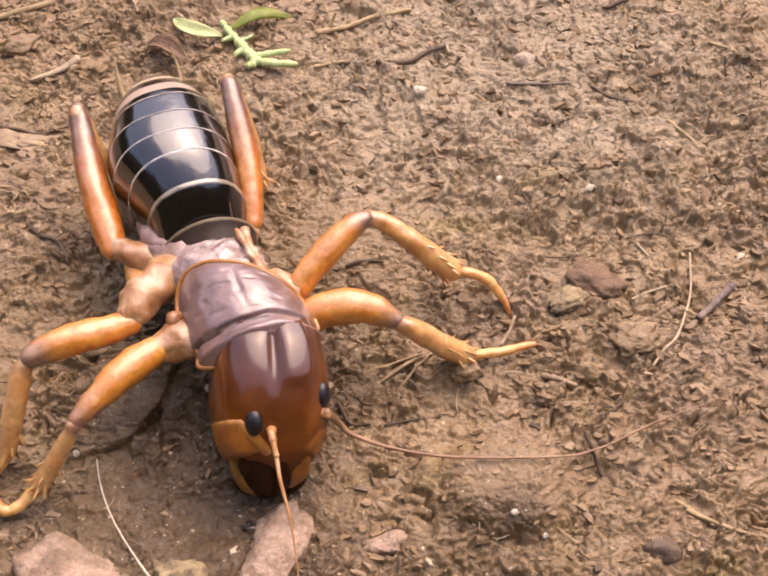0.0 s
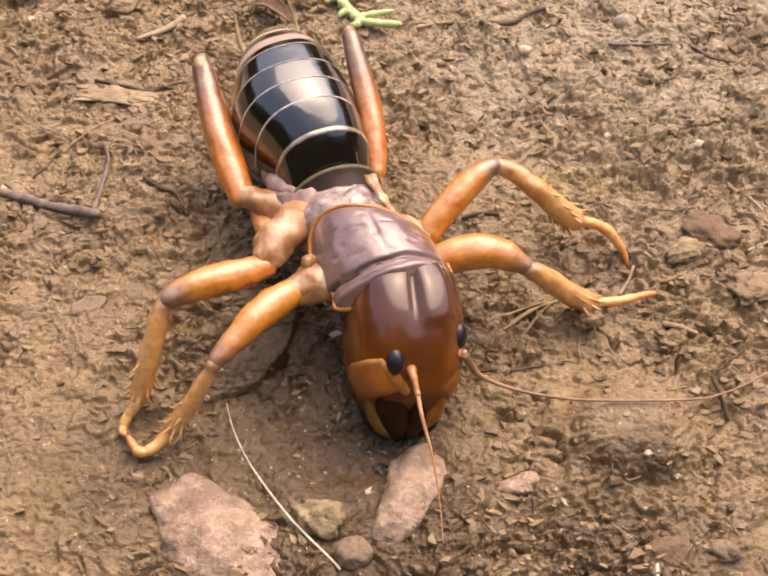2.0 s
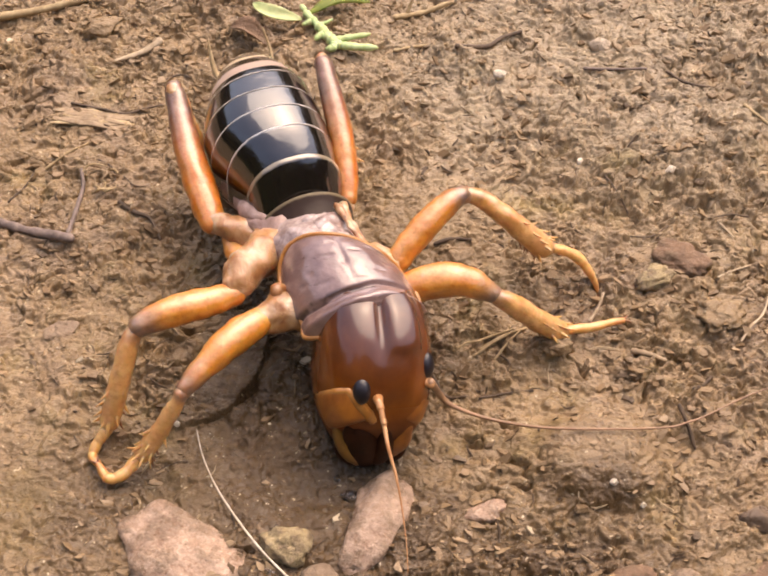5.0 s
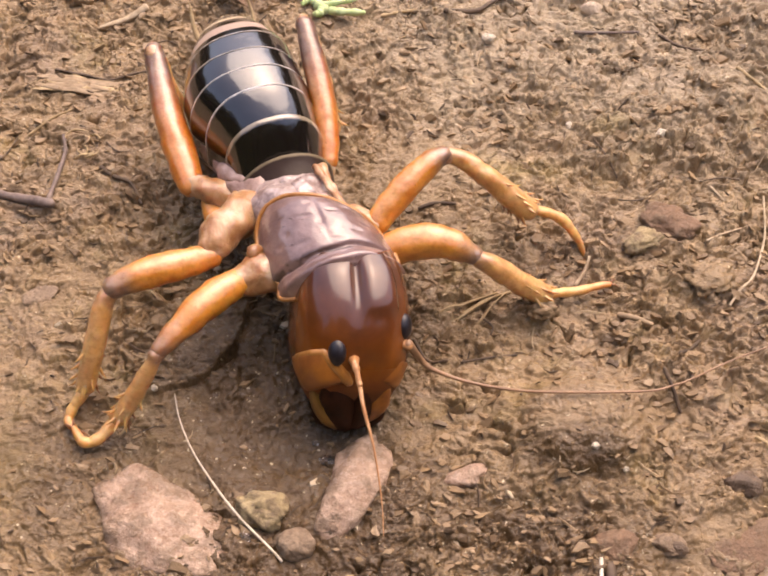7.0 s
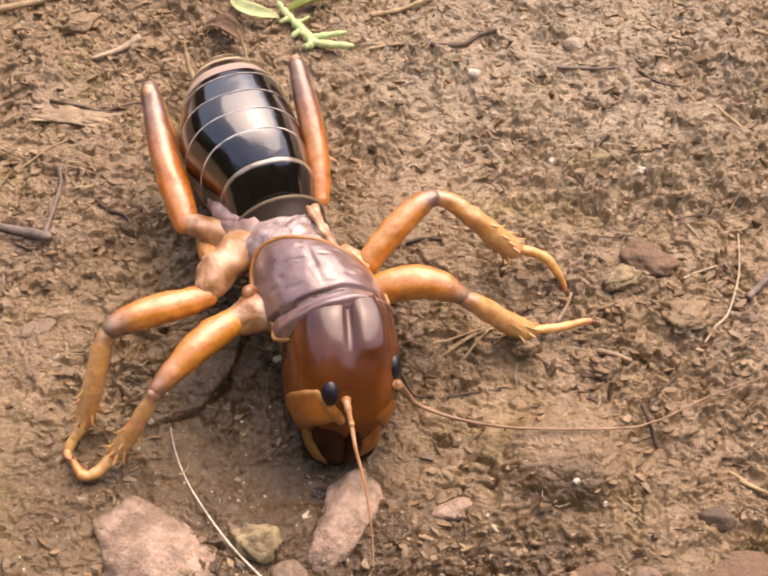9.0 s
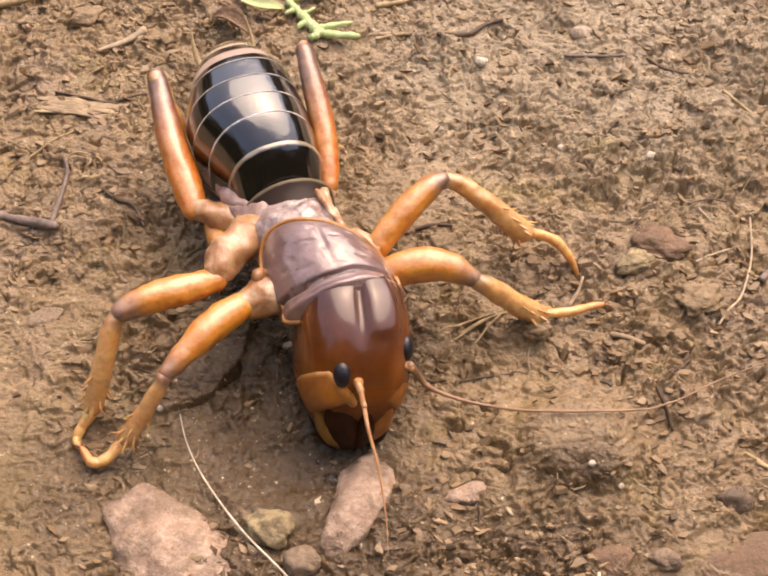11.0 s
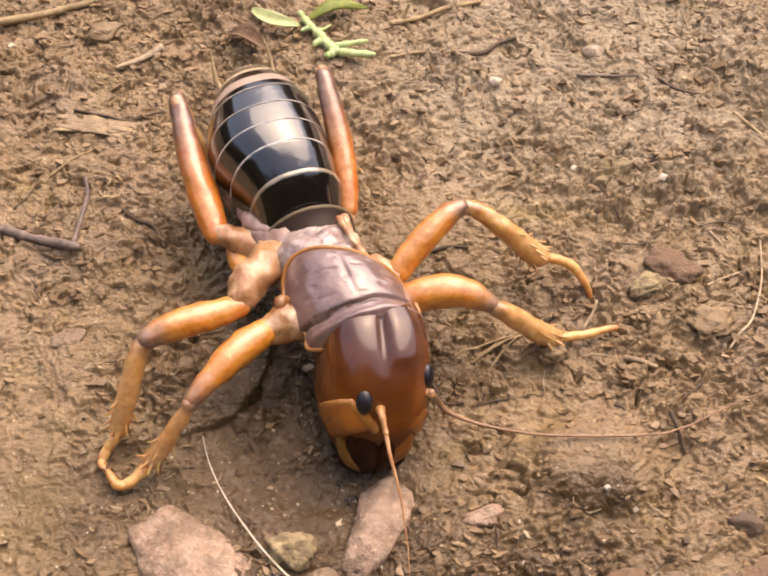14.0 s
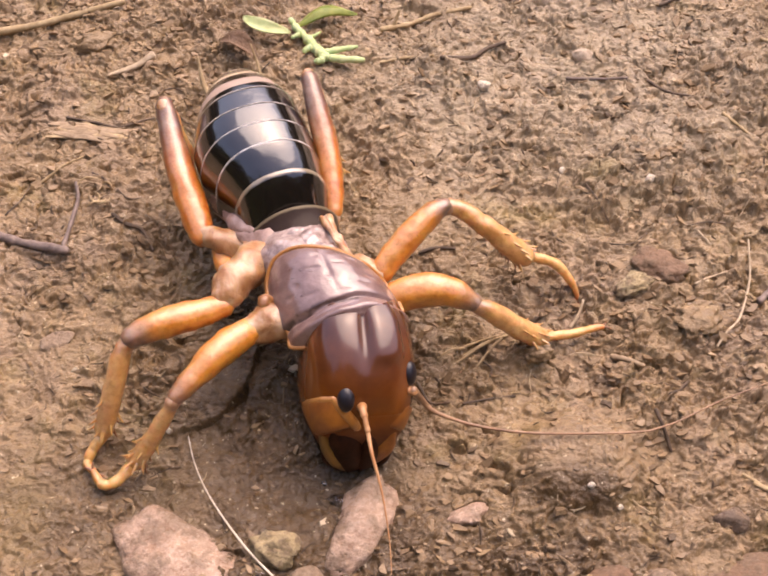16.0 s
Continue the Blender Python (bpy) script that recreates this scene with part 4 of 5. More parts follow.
    # legs
    limb("middle_leg", bug, ([(-0.85, -0.20, 0.92), (-1.06, -0.36, 1.04), (-1.21, -0.62, 1.12), (-1.33, -0.86, 1.14), (-1.39, -1.0, 1.1)], [0.17, 0.20, 0.205, 0.18, 0.13]),
         [(-1.36, -1.0, 1.1), (-1.56, -1.12, 1.16), (-1.81, -1.23, 1.2), (-2.05, -1.34, 1.21), (-2.25, -1.45, 1.18)], [0.125, 0.15, 0.158, 0.15, 0.115],
         [(-2.29, -1.47, 1.15), (-2.36, -1.58, 1.03), (-2.47, -1.80, 0.73), (-2.61, -2.04, 0.30)], [0.085, 0.10, 0.115, 0.10],
         [(-2.62, -2.08, 0.26), (-2.76, -2.22, 0.12), (-2.78, -2.34, 0.09), (-2.68, -2.45, 0.10)], [0.06, 0.055, 0.045, 0.03], "amber middle leg with a dark knee")
    limb("front_leg", bug, ([(-0.52, -1.05, 0.88), (-0.72, -1.08, 0.95), (-0.90, -1.13, 0.98), (-1.06, -1.22, 0.98)], [0.21, 0.20, 0.19, 0.15]),
         [(-1.02, -1.18, 0.97), (-1.20, -1.34, 1.01), (-1.40, -1.55, 1.02), (-1.60, -1.80, 0.99), (-1.77, -2.01, 0.95)], [0.135, 0.165, 0.165, 0.125, 0.085],
         [(-1.79, -2.05, 0.93), (-1.88, -2.12, 0.78), (-2.02, -2.21, 0.54), (-2.25, -2.35, 0.20)], [0.072, 0.076, 0.088, 0.10],
         [(-2.28, -2.37, 0.18), (-2.44, -2.52, 0.10), (-2.60, -2.56, 0.10), (-2.70, -2.44, 0.14)], [0.065, 0.06, 0.055, 0.035], "amber front leg planted before the head")
    limb("middle_leg", bug, ([(-0.1, -0.42, 0.9), (0.10, -0.45, 0.98), (0.26, -0.50, 0.99)], [0.2, 0.17, 0.13]),
         [(0.26, -0.50, 0.99), (0.42, -0.32, 1.10), (0.60, -0.13, 1.21), (0.78, 0.05, 1.28), (0.95, 0.18, 1.30)], [0.125, 0.142, 0.145, 0.135, 0.10],
         [(1.0, 0.205, 1.28), (1.16, 0.20, 1.21), (1.46, 0.10, 1.0), (1.86, 0.02, 0.62)], [0.085, 0.10, 0.115, 0.13],
         [(1.90, 0.04, 0.60), (2.24, 0.02, 0.46), (2.42, -0.09, 0.28), (2.52, -0.20, 0.08)], [0.05, 0.062, 0.046, 0.024], "amber middle leg with a dark knee")
    limb("front_leg", bug, ([(0.1, -0.85, 0.85), (0.32, -0.80, 0.9)], [0.2, 0.17]),
         [(0.36, -0.81, 0.94), (0.60, -0.74, 1.0), (0.84, -0.72, 1.02), (1.08, -0.74, 0.97), (1.28, -0.79, 0.86)], [0.165, 0.185, 0.18, 0.15, 0.10],
         [(1.32, -0.80, 0.84), (1.45, -0.81, 0.75), (1.67, -0.82, 0.55), (2.02, -0.81, 0.22)], [0.09, 0.105, 0.12, 0.125],
         [(2.05, -0.79, 0.18), (2.39, -0.69, 0.13), (2.76, -0.57, 0.08)], [0.055, 0.052, 0.035], "amber front leg stretched out on the soil")
    limb("hind_leg", bug, ([(-0.95, -0.10, 0.75), (-1.30, -0.04, 0.86), (-1.54, 0.0, 0.93), (-1.70, 0.07, 0.95)], [0.2, 0.17, 0.14, 0.12]),
         [(-1.70, 0.05, 0.93), (-1.80, 0.32, 1.0), (-1.96, 0.73, 1.12), (-2.10, 1.16, 1.25), (-2.21, 1.57, 1.38)], [0.135, 0.17, 0.165, 0.14, 0.105],
         [(-2.18, 1.52, 1.28), (-2.02, 1.30, 0.85), (-1.86, 1.05, 0.32)], [0.10, 0.10, 0.09],
         [(-1.87, 1.06, 0.26), (-1.96, 1.3, 0.12), (-2.0, 1.5, 0.09)], [0.06, 0.05, 0.04], "raised amber hind leg with a brown tip", HIND)
    limb("hind_leg", bug, ([(-0.45, 0.0, 0.75), (-0.34, 0.2, 0.85), (-0.28, 0.36, 0.88)], [0.15, 0.13, 0.11]),
         [(-0.26, 0.40, 0.92), (-0.28, 0.66, 1.02), (-0.33, 1.0, 1.15), (-0.43, 1.38, 1.31), (-0.57, 1.87, 1.5)], [0.10, 0.125, 0.135, 0.13, 0.105],
         [(-0.54, 1.86, 1.40), (-0.42, 1.72, 0.95), (-0.28, 1.40, 0.35)], [0.10, 0.10, 0.09],
         [(-0.28, 1.4, 0.26), (-0.28, 1.62, 0.12), (-0.32, 1.8, 0.09)], [0.06, 0.05, 0.04], "raised amber hind leg with a brown tip", HIND)
    for p, d in (((-2.215, 1.515, 1.40), (-0.25, 0.8, 0.35)), ((-0.575, 1.885, 1.51), (-0.25, 0.85, 0.35))):
        tube("knee_cap", [np.array(p) - 0.05 * unit(d), np.array(p) + 0.035 * unit(d)], [0.085, 0.075], COXA, bug, "pale end of the raised hind knee", steps=4, sides=14, lump=0.02, grain=9.0)
    tube("trochanter", [(-1.50, -0.06, 0.78), (-1.42, -0.25, 0.78), (-1.28, -0.42, 0.80)], [0.11, 0.125, 0.11], FEMUR, bug, "amber trochanter of the hind leg", steps=6, lump=0.02)
    return bug


def motions():
    """The insect stands still throughout."""
    rest = pose(*INSECT.location)
    walk(INSECT, [(0.0, rest), (16.0, rest)])


KNEE = shell_material("brown_knee_skin", (0.20, 0.09, 0.045), (0.44, 0.26, 0.15), 0.3, 0.02, 0.5, 0.1)
BARKISH = shell_material("brown_antenna", (0.20, 0.10, 0.05), (0.34, 0.19, 0.10), 0.4)
INSECT = build_insect()


# ---- stones, clods and plant remains on the soil ----
def settle(ob):
    """Puts the origin of a loose thing at its foot."""
    co = [v.co for v in ob.data.vertices]
    lo, hi = [min(c[k] for c in co) for k in range(3)], [max(c[k] for c in co) for k in range(3)]
    foot = Vector(((lo[0] + hi[0]) / 2, (lo[1] + hi[1]) / 2, lo[2]))
    ob.data.transform(Matrix.Translation(-foot))
    ob.location = foot
    PIVOT[ob.name] = foot
    return ob


def stone(name, x, y, a, b, height, turn, material, label, category="stone", seed=0, sink=0.45, facets=9, rough=0.06, group=""):
    """A worn angular stone: an ellipsoid cut by a few planes, roughened, part sunk in the soil."""
    rng = random.Random(seed + 11)
    bm = bmesh.new()
    bmesh.ops.create_icosphere(bm, subdivisions=4, radius=1.0)
    cuts = []
    for _ in range(facets):
        n = Vector((rng.gauss(0, 1), rng.gauss(0, 1), rng.gauss(0, 0.8))).normalized()
        cuts.append((n, rng.uniform(0.66, 0.92)))
    off = Vector((rng.random() * 50, rng.random() * 50, rng.random() * 50))
    c, s = math.cos(radians(turn)), math.sin(radians(turn))
    z0 = floor_under(x, y, 0.7 * min(a, b))
    size = max(a, b)
    for v in bm.verts:
        d = v.co.normalized()
        r = 1.0
        for n, k in cuts:
            q = d.dot(n)
            if q > 0.05:
                r = min(r, k / q)
        r *= 1 + rough * 1.4 * noise.noise(d * 1.7 + off) + rough * noise.noise(d * 4.5 + off) + 0.7 * rough * noise.noise(d * 11 + off)
        p = d * r
        px, py = p.x * a, p.y * b
        v.co = Vector((x + px * c - py * s, y + px * s + py * c, z0 + height * (p.z + 1 - 2 * sink) * (0.5 / (1 - sink)))) * C
    bmesh.ops.smooth_vert(bm, verts=bm.verts, factor=0.3, use_axis_x=True, use_axis_y=True, use_axis_z=True)
    me = bpy.data.meshes.new(name)
    bm.to_mesh(me)
    bm.free()
    me.materials.append(material)
    me.polygons.foreach_set("use_smooth", [True] * len(me.polygons))
    return tagged(settle(new(name, me)), label, category, group)


def lying(name, pts, r, material, label, category, lift=0.0, taper=(1.0, 0.7), sides=8, wobble=0.35, seed=0, group="", flat=1.0):
    """A straw, twig or root that follows the soil; points are x, y and a further lift."""
    line = [(p[0], p[1], p[2] if len(p) > 2 else 0.0) for p in pts]
    n = len(line)
    out = [(x, y, floor_under(x, y, 0.08) + r * 0.8 + lift + up) for x, y, up in line]
    rng = random.Random(seed)
    out = [p if i in (0, n - 1) else (p[0] + rng.gauss(0, 0.2 * r), p[1] + rng.gauss(0, 0.2 * r), p[2]) for i, p in enumerate(out)]
    rad = [r * (taper[0] + (taper[1] - taper[0]) * i / (n - 1)) for i in range(n)]
    ob = tube(name, out, rad, material, steps=6, sides=sides, wobble=wobble, seed=seed, flat=flat)
    return tagged(settle(ob), label, category, group)


def blade(name, root, tip, width, arch, material, parent, label="", side=0.0, curl=0.35):
    """A small leaf from root to tip, arched upward, with a midrib fold; side bends it sideways."""
    root, tip = np.array(root, float), np.array(tip, float)
    d = tip - root
    across = unit(np.cross(d, (0, 0, 1)))
    verts, faces = [], []
    n, m = 14, 8
    for i in range(n + 1):
        t = i / n
        c = root + d * t + across * side * math.sin(math.pi * t) + np.array((0, 0, arch * math.sin(math.pi * t)))
        w = width * (math.sin(math.pi * min(0.02 + t * 0.97, 1.0)) ** 0.7)
        for j in range(m + 1):
            s = 2 * j / m - 1
            verts.append(c + across * w * s + np.array((0, 0, curl * w * (abs(s) ** 1.5) + 0.006 * math.sin(9 * t + 4 * s))))
    for i in range(n):
        for j in range(m):
            a = i * (m + 1) + j
            faces.append((a, a + 1, a + m + 2, a + m + 1))
    return thicken(mesh_object(name, verts, faces, material, parent, label), 0.014)


def build_stones():
    stone("stone", -1.70, -3.44, 0.88, 0.56, 0.16, -34, PINK, "flat pink sandstone pebble bedded in wet mud", seed=3, sink=0.58, facets=14, rough=0.12)
    stone("stone", 0.10, -2.94, 0.62, 0.34, 0.15, 70, PINK, "long flat pink stone under the antenna", seed=8, sink=0.55, facets=12, rough=0.14)
    stone("stone", 1.19, -2.81, 0.23, 0.14, 0.10, 22, PINK, "small pink stone chip in the soil", seed=5, sink=0.4, facets=12, rough=0.12)
    stone("soil_clod", -0.76, -3.22, 0.27, 0.19, 0.24, -10, OCHRE, "crumbly ochre soil clod beside the pink pebble", "clod", seed=21, sink=0.3, facets=5, rough=0.22)
    stone("soil_clod", -0.43, -3.56, 0.19, 0.16, 0.18, 10, MUDSTONE, "small round grey-brown soil clod", "clod", seed=22, sink=0.3, facets=5, rough=0.1)
    stone("stone", 3.88, -2.90, 0.20, 0.14, 0.16, -15, DARKSTONE, "small dark wet pebble", seed=33, sink=0.35, facets=5)
    stone("stone", 3.12, -3.52, 0.17, 0.09, 0.10, -25, DARKSTONE, "small dark wet pebble", seed=34, sink=0.4)
    stone("soil_clod", 3.48, 0.20, 0.34, 0.24, 0.15, -12, REDDISH, "angular reddish-brown soil clod", "clod", seed=41, sink=0.45, facets=8, rough=0.22)
    stone("soil_clod", 3.22, 0.02, 0.30, 0.14, 0.10, 28, OCHRE, "pale ochre soil clod", "clod", seed=42, sink=0.5, facets=6, rough=0.22)
    stone("soil_clod", 1.99, -0.95, 0.17, 0.11, 0.14, 0, SOIL, "dark crumb of soil below the foot", "clod", seed=43, sink=0.3, facets=6, rough=0.22)
    stone("soil_clod", 3.86, -0.52, 0.28, 0.20, 0.11, 15, SOIL, "crumbling dark soil clod with grass fibres", "clod", seed=44, sink=0.4, facets=6, rough=0.42)
    stone("soil_clod", -3.6, 3.9, 0.28, 0.16, 0.14, 30, SOIL, "dark rough soil clod", "clod", seed=47, sink=0.4, facets=6, rough=0.22)
    stone("stone", 3.98, -3.52, 0.55, 0.30, 0.07, 12, REDDISH, "flat pinkish stone slab sunk in mud", seed=14, sink=0.6, facets=9, rough=0.08)
    stone("stone", -3.37, -0.76, 0.20, 0.14, 0.05, 25, MUDSTONE, "flat grey-brown mud flake", seed=15, sink=0.5, facets=10, rough=0.1)
    stone("stone", 2.56, -3.56, 0.28, 0.17, 0.10, 8, REDDISH, "reddish-brown stone bedded in mud", seed=16, sink=0.5, facets=9, rough=0.1)
    stone("stone", 3.08, -3.52, 0.19, 0.12, 0.11, -12, MUDSTONE, "grey-brown stone with a dark wet side", seed=17, sink=0.45, facets=9, rough=0.1)
    stone("pebble", 2.90, 3.70, 0.17, 0.11, 0.12, -20, PALE, "small pale tan pebble", seed=51, sink=0.4)
    for x, y, a, k in ((1.55, 3.02, 0.075, 0), (3.51, 1.53, 0.06, 1), (2.48, 1.79, 0.04, 2), (-1.99, -1.88, 0.035, 3), (3.78, -0.3, 0.035, 4), (2.45, -2.62, 0.035, 5), (2.75, -2.78, 0.03, 6), (-2.1, -2.78, 0.035, 7)):
        stone("grit", x, y, 1.25 * a, a, a * 1.5, 37 * k, WHITE, "white grain of quartz grit on the soil", "grit", seed=60 + k, sink=0.25, facets=7, group="white grit on the soil")


def build_drops():
    """Beads of water held in the mud before the mouth and beside the pebble."""
    k = Mat("clear_water")
    k.b.inputs["Transmission Weight"].default_value = 1.0
    k.b.inputs["IOR"].default_value = 1.33
    water = k.set((1.0, 1.0, 1.0), 0.02, 0.5)
    for i, (x, y, r) in enumerate(((-0.20, -2.60, 0.05), (-0.13, -2.63, 0.07), (-0.03, -2.62, 0.055), (-0.92, -3.48, 0.05), (-0.88, -3.56, 0.035), (-0.30, -2.42, 0.035), (-1.05, -1.62, 0.03))):
        verts, faces, n, m = [], [], 20, 8
        z = floor_under(x, y, r) + 0.005
        for a in range(m):
            q = 0.5 * math.pi * a / m
            for b in range(n):
                w = 2 * math.pi * b / n
                k2 = r * (1 + 0.18 * math.sin(2 * w + i))
                verts.append((x + 1.3 * k2 * math.cos(q) * math.cos(w), y + k2 * math.cos(q) * math.sin(w), z + 0.55 * r * math.sin(q)))
        verts.append((x, y, z + 0.55 * r))
        for a in range(m - 1):
            faces += [(a * n + b, a * n + (b + 1) % n, (a + 1) * n + (b + 1) % n, (a + 1) * n + b) for b in range(n)]
        faces += [((m - 1) * n + b, (m - 1) * n + (b + 1) % n, m * n) for b in range(n)] + [tuple(reversed(range(n)))]
        tagged(settle(mesh_object("water_drop", verts, faces, water)), "clear bead of water on wet mud", "water drop", group="beads of water on the mud")


def build_litter():
    lying("stick", [(-5.9, 3.85), (-4.6, 4.24), (-3.32, 4.64)], 0.054, STRAW, "pale dry broken stick", "stick", 0.06, (1.1, 0.8), seed=1, wobble=0.2)
    lying("wood_chip", [(-3.32, 3.28), (-3.02, 3.45), (-2.78, 3.58)], 0.042, ROOT, "pale splinter of dry wood", "splinter", 0.02, (0.5, 1.0), seed=2, flat=1.3)
    lying("straw", [(0.22, 4.20), (0.60, 4.36), (0.95, 4.50), (1.42, 4.66)], 0.038, STRAW, "pale dry straw on soil", "straw", 0.02, seed=3)
    lying("straw", [(0.37, 4.26), (0.40, 4.33, 0.1), (0.45, 4.40, 0.22)], 0.03, STRAW, "short pale straw standing askew", "straw", 0.0, seed=4)
    lying("straw", [(0.22, 3.57), (0.55, 3.64), (0.9, 3.65)], 0.022, STRAW, "thin pale dry straw on soil", "straw", 0.0, seed=5)
    lying("twig", [(1.02, 3.55), (1.40, 3.66), (1.62, 3.83), (1.86, 3.96)], 0.035, BARK, "thin dark dead twig on soil", "twig", 0.02, seed=6)
    lying("twig", [(2.65, 3.33), (3.0, 3.26), (3.42, 3.29)], 0.024, GREY_BARK, "thin dark dead twig on soil", "twig", 0.0, seed=7)
    lying("twig", [(3.70, 3.30), (3.95, 3.10), (4.43, 3.0)], 0.022, BARK, "thin dark dead twig on soil", "twig", 0.0, seed=8)
    lying("twig", [(4.0, 4.66), (4.5, 4.88), (5.06, 5.13)], 0.03, BARK, "thin brown dead twig", "twig", 0.02, seed=9)
    lying("straw", [(5.25, 3.97), (5.5, 3.85), (5.75, 3.68)], 0.025, STRAW, "thin pale dry straw on soil", "straw", 0.0, seed=10)
    lying("straw", [(4.55, 2.62), (4.8, 2.42), (5.05, 2.20)], 0.022, STRAW, "thin brown dry straw", "straw", 0.0, seed=11)
    lying("root", [(-3.75, 2.52), (-3.4, 2.50), (-3.11, 2.45), (-2.85, 2.53), (-2.66, 2.60)], 0.019, BARK, "thin dark root lying on the soil", "root", 0.02, seed=12)
    lying("straw", [(-3.95, 1.60), (-3.7, 1.78), (-3.48, 1.93)], 0.018, STRAW, "short pale dry straw", "straw", 0.0, seed=13)
    build_flake(-3.45, 2.30, 0.66, 0.10, 26, 3)
    lying("twig", [(-5.2, 1.05), (-4.3, 0.70), (-3.94, 0.55), (-3.42, 0.38)], 0.055, GREY_BARK, "grey-violet dead twig on soil", "twig", 0.0, (0.9, 1.0), seed=30)
    lying("root", [(-3.46, 0.40), (-3.43, 0.88), (-3.40, 1.18), (-3.47, 1.44)], 0.032, GREY_BARK, "thin grey root in soil", "root", 0.03, seed=31)
    lying("grass_fibre", [(4.58, 0.65), (4.54, 0.17), (4.39, -0.28), (4.30, -0.47), (4.15, -0.63), (4.03, -0.79)], 0.013, ROOT, "long pale bent grass fibre", "fibre", 0.05, (0.8, 1.2), seed=32)
    lying("rootlet", [(3.98, 0.77), (4.03, 0.65), (4.10, 0.52)], 0.014, ROOT, "short pale rootlet in soil", "root", 0.02, seed=33)
    lying("rootlet", [(3.86, -0.02), (4.05, 0.08), (4.27, 0.20)], 0.013, ROOT, "short pale rootlet in soil", "root", 0.03, seed=34)
    lying("twig", [(4.60, -0.17), (4.8, 0.03), (4.92, 0.18), (5.03, 0.27)], 0.045, GREY_BARK, "short grey-violet twig with pale flecks", "twig", 0.02, (0.8, 0.9), seed=35, wobble=0.5)
    for k, (x0, y0, x1, y1) in enumerate(((1.13, -1.02, 1.78, -0.64), (1.02, -0.92, 1.55, -0.73), (1.2, -0.93, 1.7, -0.70), (1.35, -1.05, 1.62, -0.75), (0.9, -1.0, 1.2, -0.85))):
        lying("straw", [(x0, y0), ((x0 + x1) / 2, (y0 + y1) / 2 + 0.03, 0.03), (x1, y1, 0.05)], 0.016, STRAW, "thin dry straw tucked under the foot", "straw", 0.0, seed=40 + k, group="straws under the foot")
    lying("rootlet", [(2.42, -0.52), (2.50, -0.40, 0.04), (2.56, -0.27, 0.08)], 0.02, ROOT, "short pale rootlet in soil", "root", 0.0, seed=46)
    lying("twig", [(1.18, -1.53), (1.45, -1.46), (1.75, -1.39)], 0.017, BARK, "thin dark dead twig on soil", "twig", 0.0, seed=47)
    lying("root", [(0.68, -1.30), (0.82, -1.52), (1.02, -1.56)], 0.02, BARK, "thin dark curved root", "root", 0.03, seed=48)
    lying("twig", [(3.20, -1.74, 0.1), (3.28, -1.92, 0.06), (3.36, -2.10)], 0.026, BARK, "short dark stalk under the antenna", "twig", 0.0, seed=49)
    lying("twig", [(3.42, -1.45), (3.55, -1.35), (3.66, -1.22)], 0.024, BARK, "short dark dead twig", "twig", 0.0, seed=50)
    lying("straw", [(2.85, -0.93), (3.0, -0.99), (3.18, -1.03)], 0.035, FLAKE, "short brown straw chip", "straw", 0.0, seed=51)
    lying("grass_fibre", [(-1.78, -1.93), (-1.68, -2.26, 0.05), (-1.50, -2.63, 0.1), (-1.25, -3.0, 0.1), (-0.98, -3.32, 0.06), (-0.66, -3.62, 0.0), (-0.55, -3.72)], 0.0105, HAIR, "long curved bleached grass fibre", "fibre", 0.02, (0.6, 1.35), seed=52, wobble=0.1)
    lying("straw", [(2.44, -3.72), (2.43, -3.95, 0.05), (2.39, -4.3, 0.1)], 0.02, HAIR, "white glossy straw end", "straw", 0.0, seed=53)
    lying("twig", [(2.52, -3.78), (2.53, -4.0), (2.52, -4.3)], 0.05, BARK, "dark dead twig end", "twig", 0.0, seed=54)
    lying("straw", [(4.2, -2.45), (4.5, -2.62), (4.8, -2.75)], 0.025, STRAW, "thin pale dry straw on soil", "straw", 0.0, seed=55)
    lying("straw", [(4.1, -2.35), (4.35, -2.5)], 0.02, STRAW, "thin pale dry straw on soil", "straw", 0.0, seed=56)
    lying("straw", [(0.72, 0.48), (0.9, 0.52), (1.12, 0.50)], 0.025, BARK, "short dark straw on soil", "straw", 0.0, seed=57)
    lying("root", [(-2.95, 0.95), (-2.75, 0.75), (-2.55, 0.7), (-2.42, 0.45)], 0.028, BARK, "thin dark curled root", "root", 0.0, seed=58)
    for k, pts in enumerate((((-3.3, 1.62), (-3.12, 1.5), (-3.05, 1.3), (-3.2, 1.18)), ((-2.95, 1.35), (-2.8, 1.2), (-2.62, 1.22)), ((-4.3, 1.05), (-4.15, 1.3), (-4.1, 1.55)), ((-2.75, 2.95), (-2.5, 3.1), (-2.35, 3.05)),
                             ((2.75, 1.55), (2.85, 1.3), (3.0, 1.05)), ((4.35, 0.9), (4.15, 0.95), (3.9, 0.88)), ((3.4, 0.75), (3.2, 0.62), (2.9, 0.6)), ((1.35, -0.95), (1.5, -1.08), (1.48, -1.2)))):
        lying("root", pts, 0.011, BARK, "fine dark root in soil", "root", 0.01, seed=80 + k, group="fine dark roots in soil")
    tuft = new("dry_tuft")
    tuft.location = Vector((-3.2, 1.3, floor_under(-3.2, 1.3, 0.15))) * C
    PIVOT[tuft.name] = tuft.location.copy()
    tagged(tuft, "small tuft of dry curled fibres on the soil", "tuft")
    rng = random.Random(77)
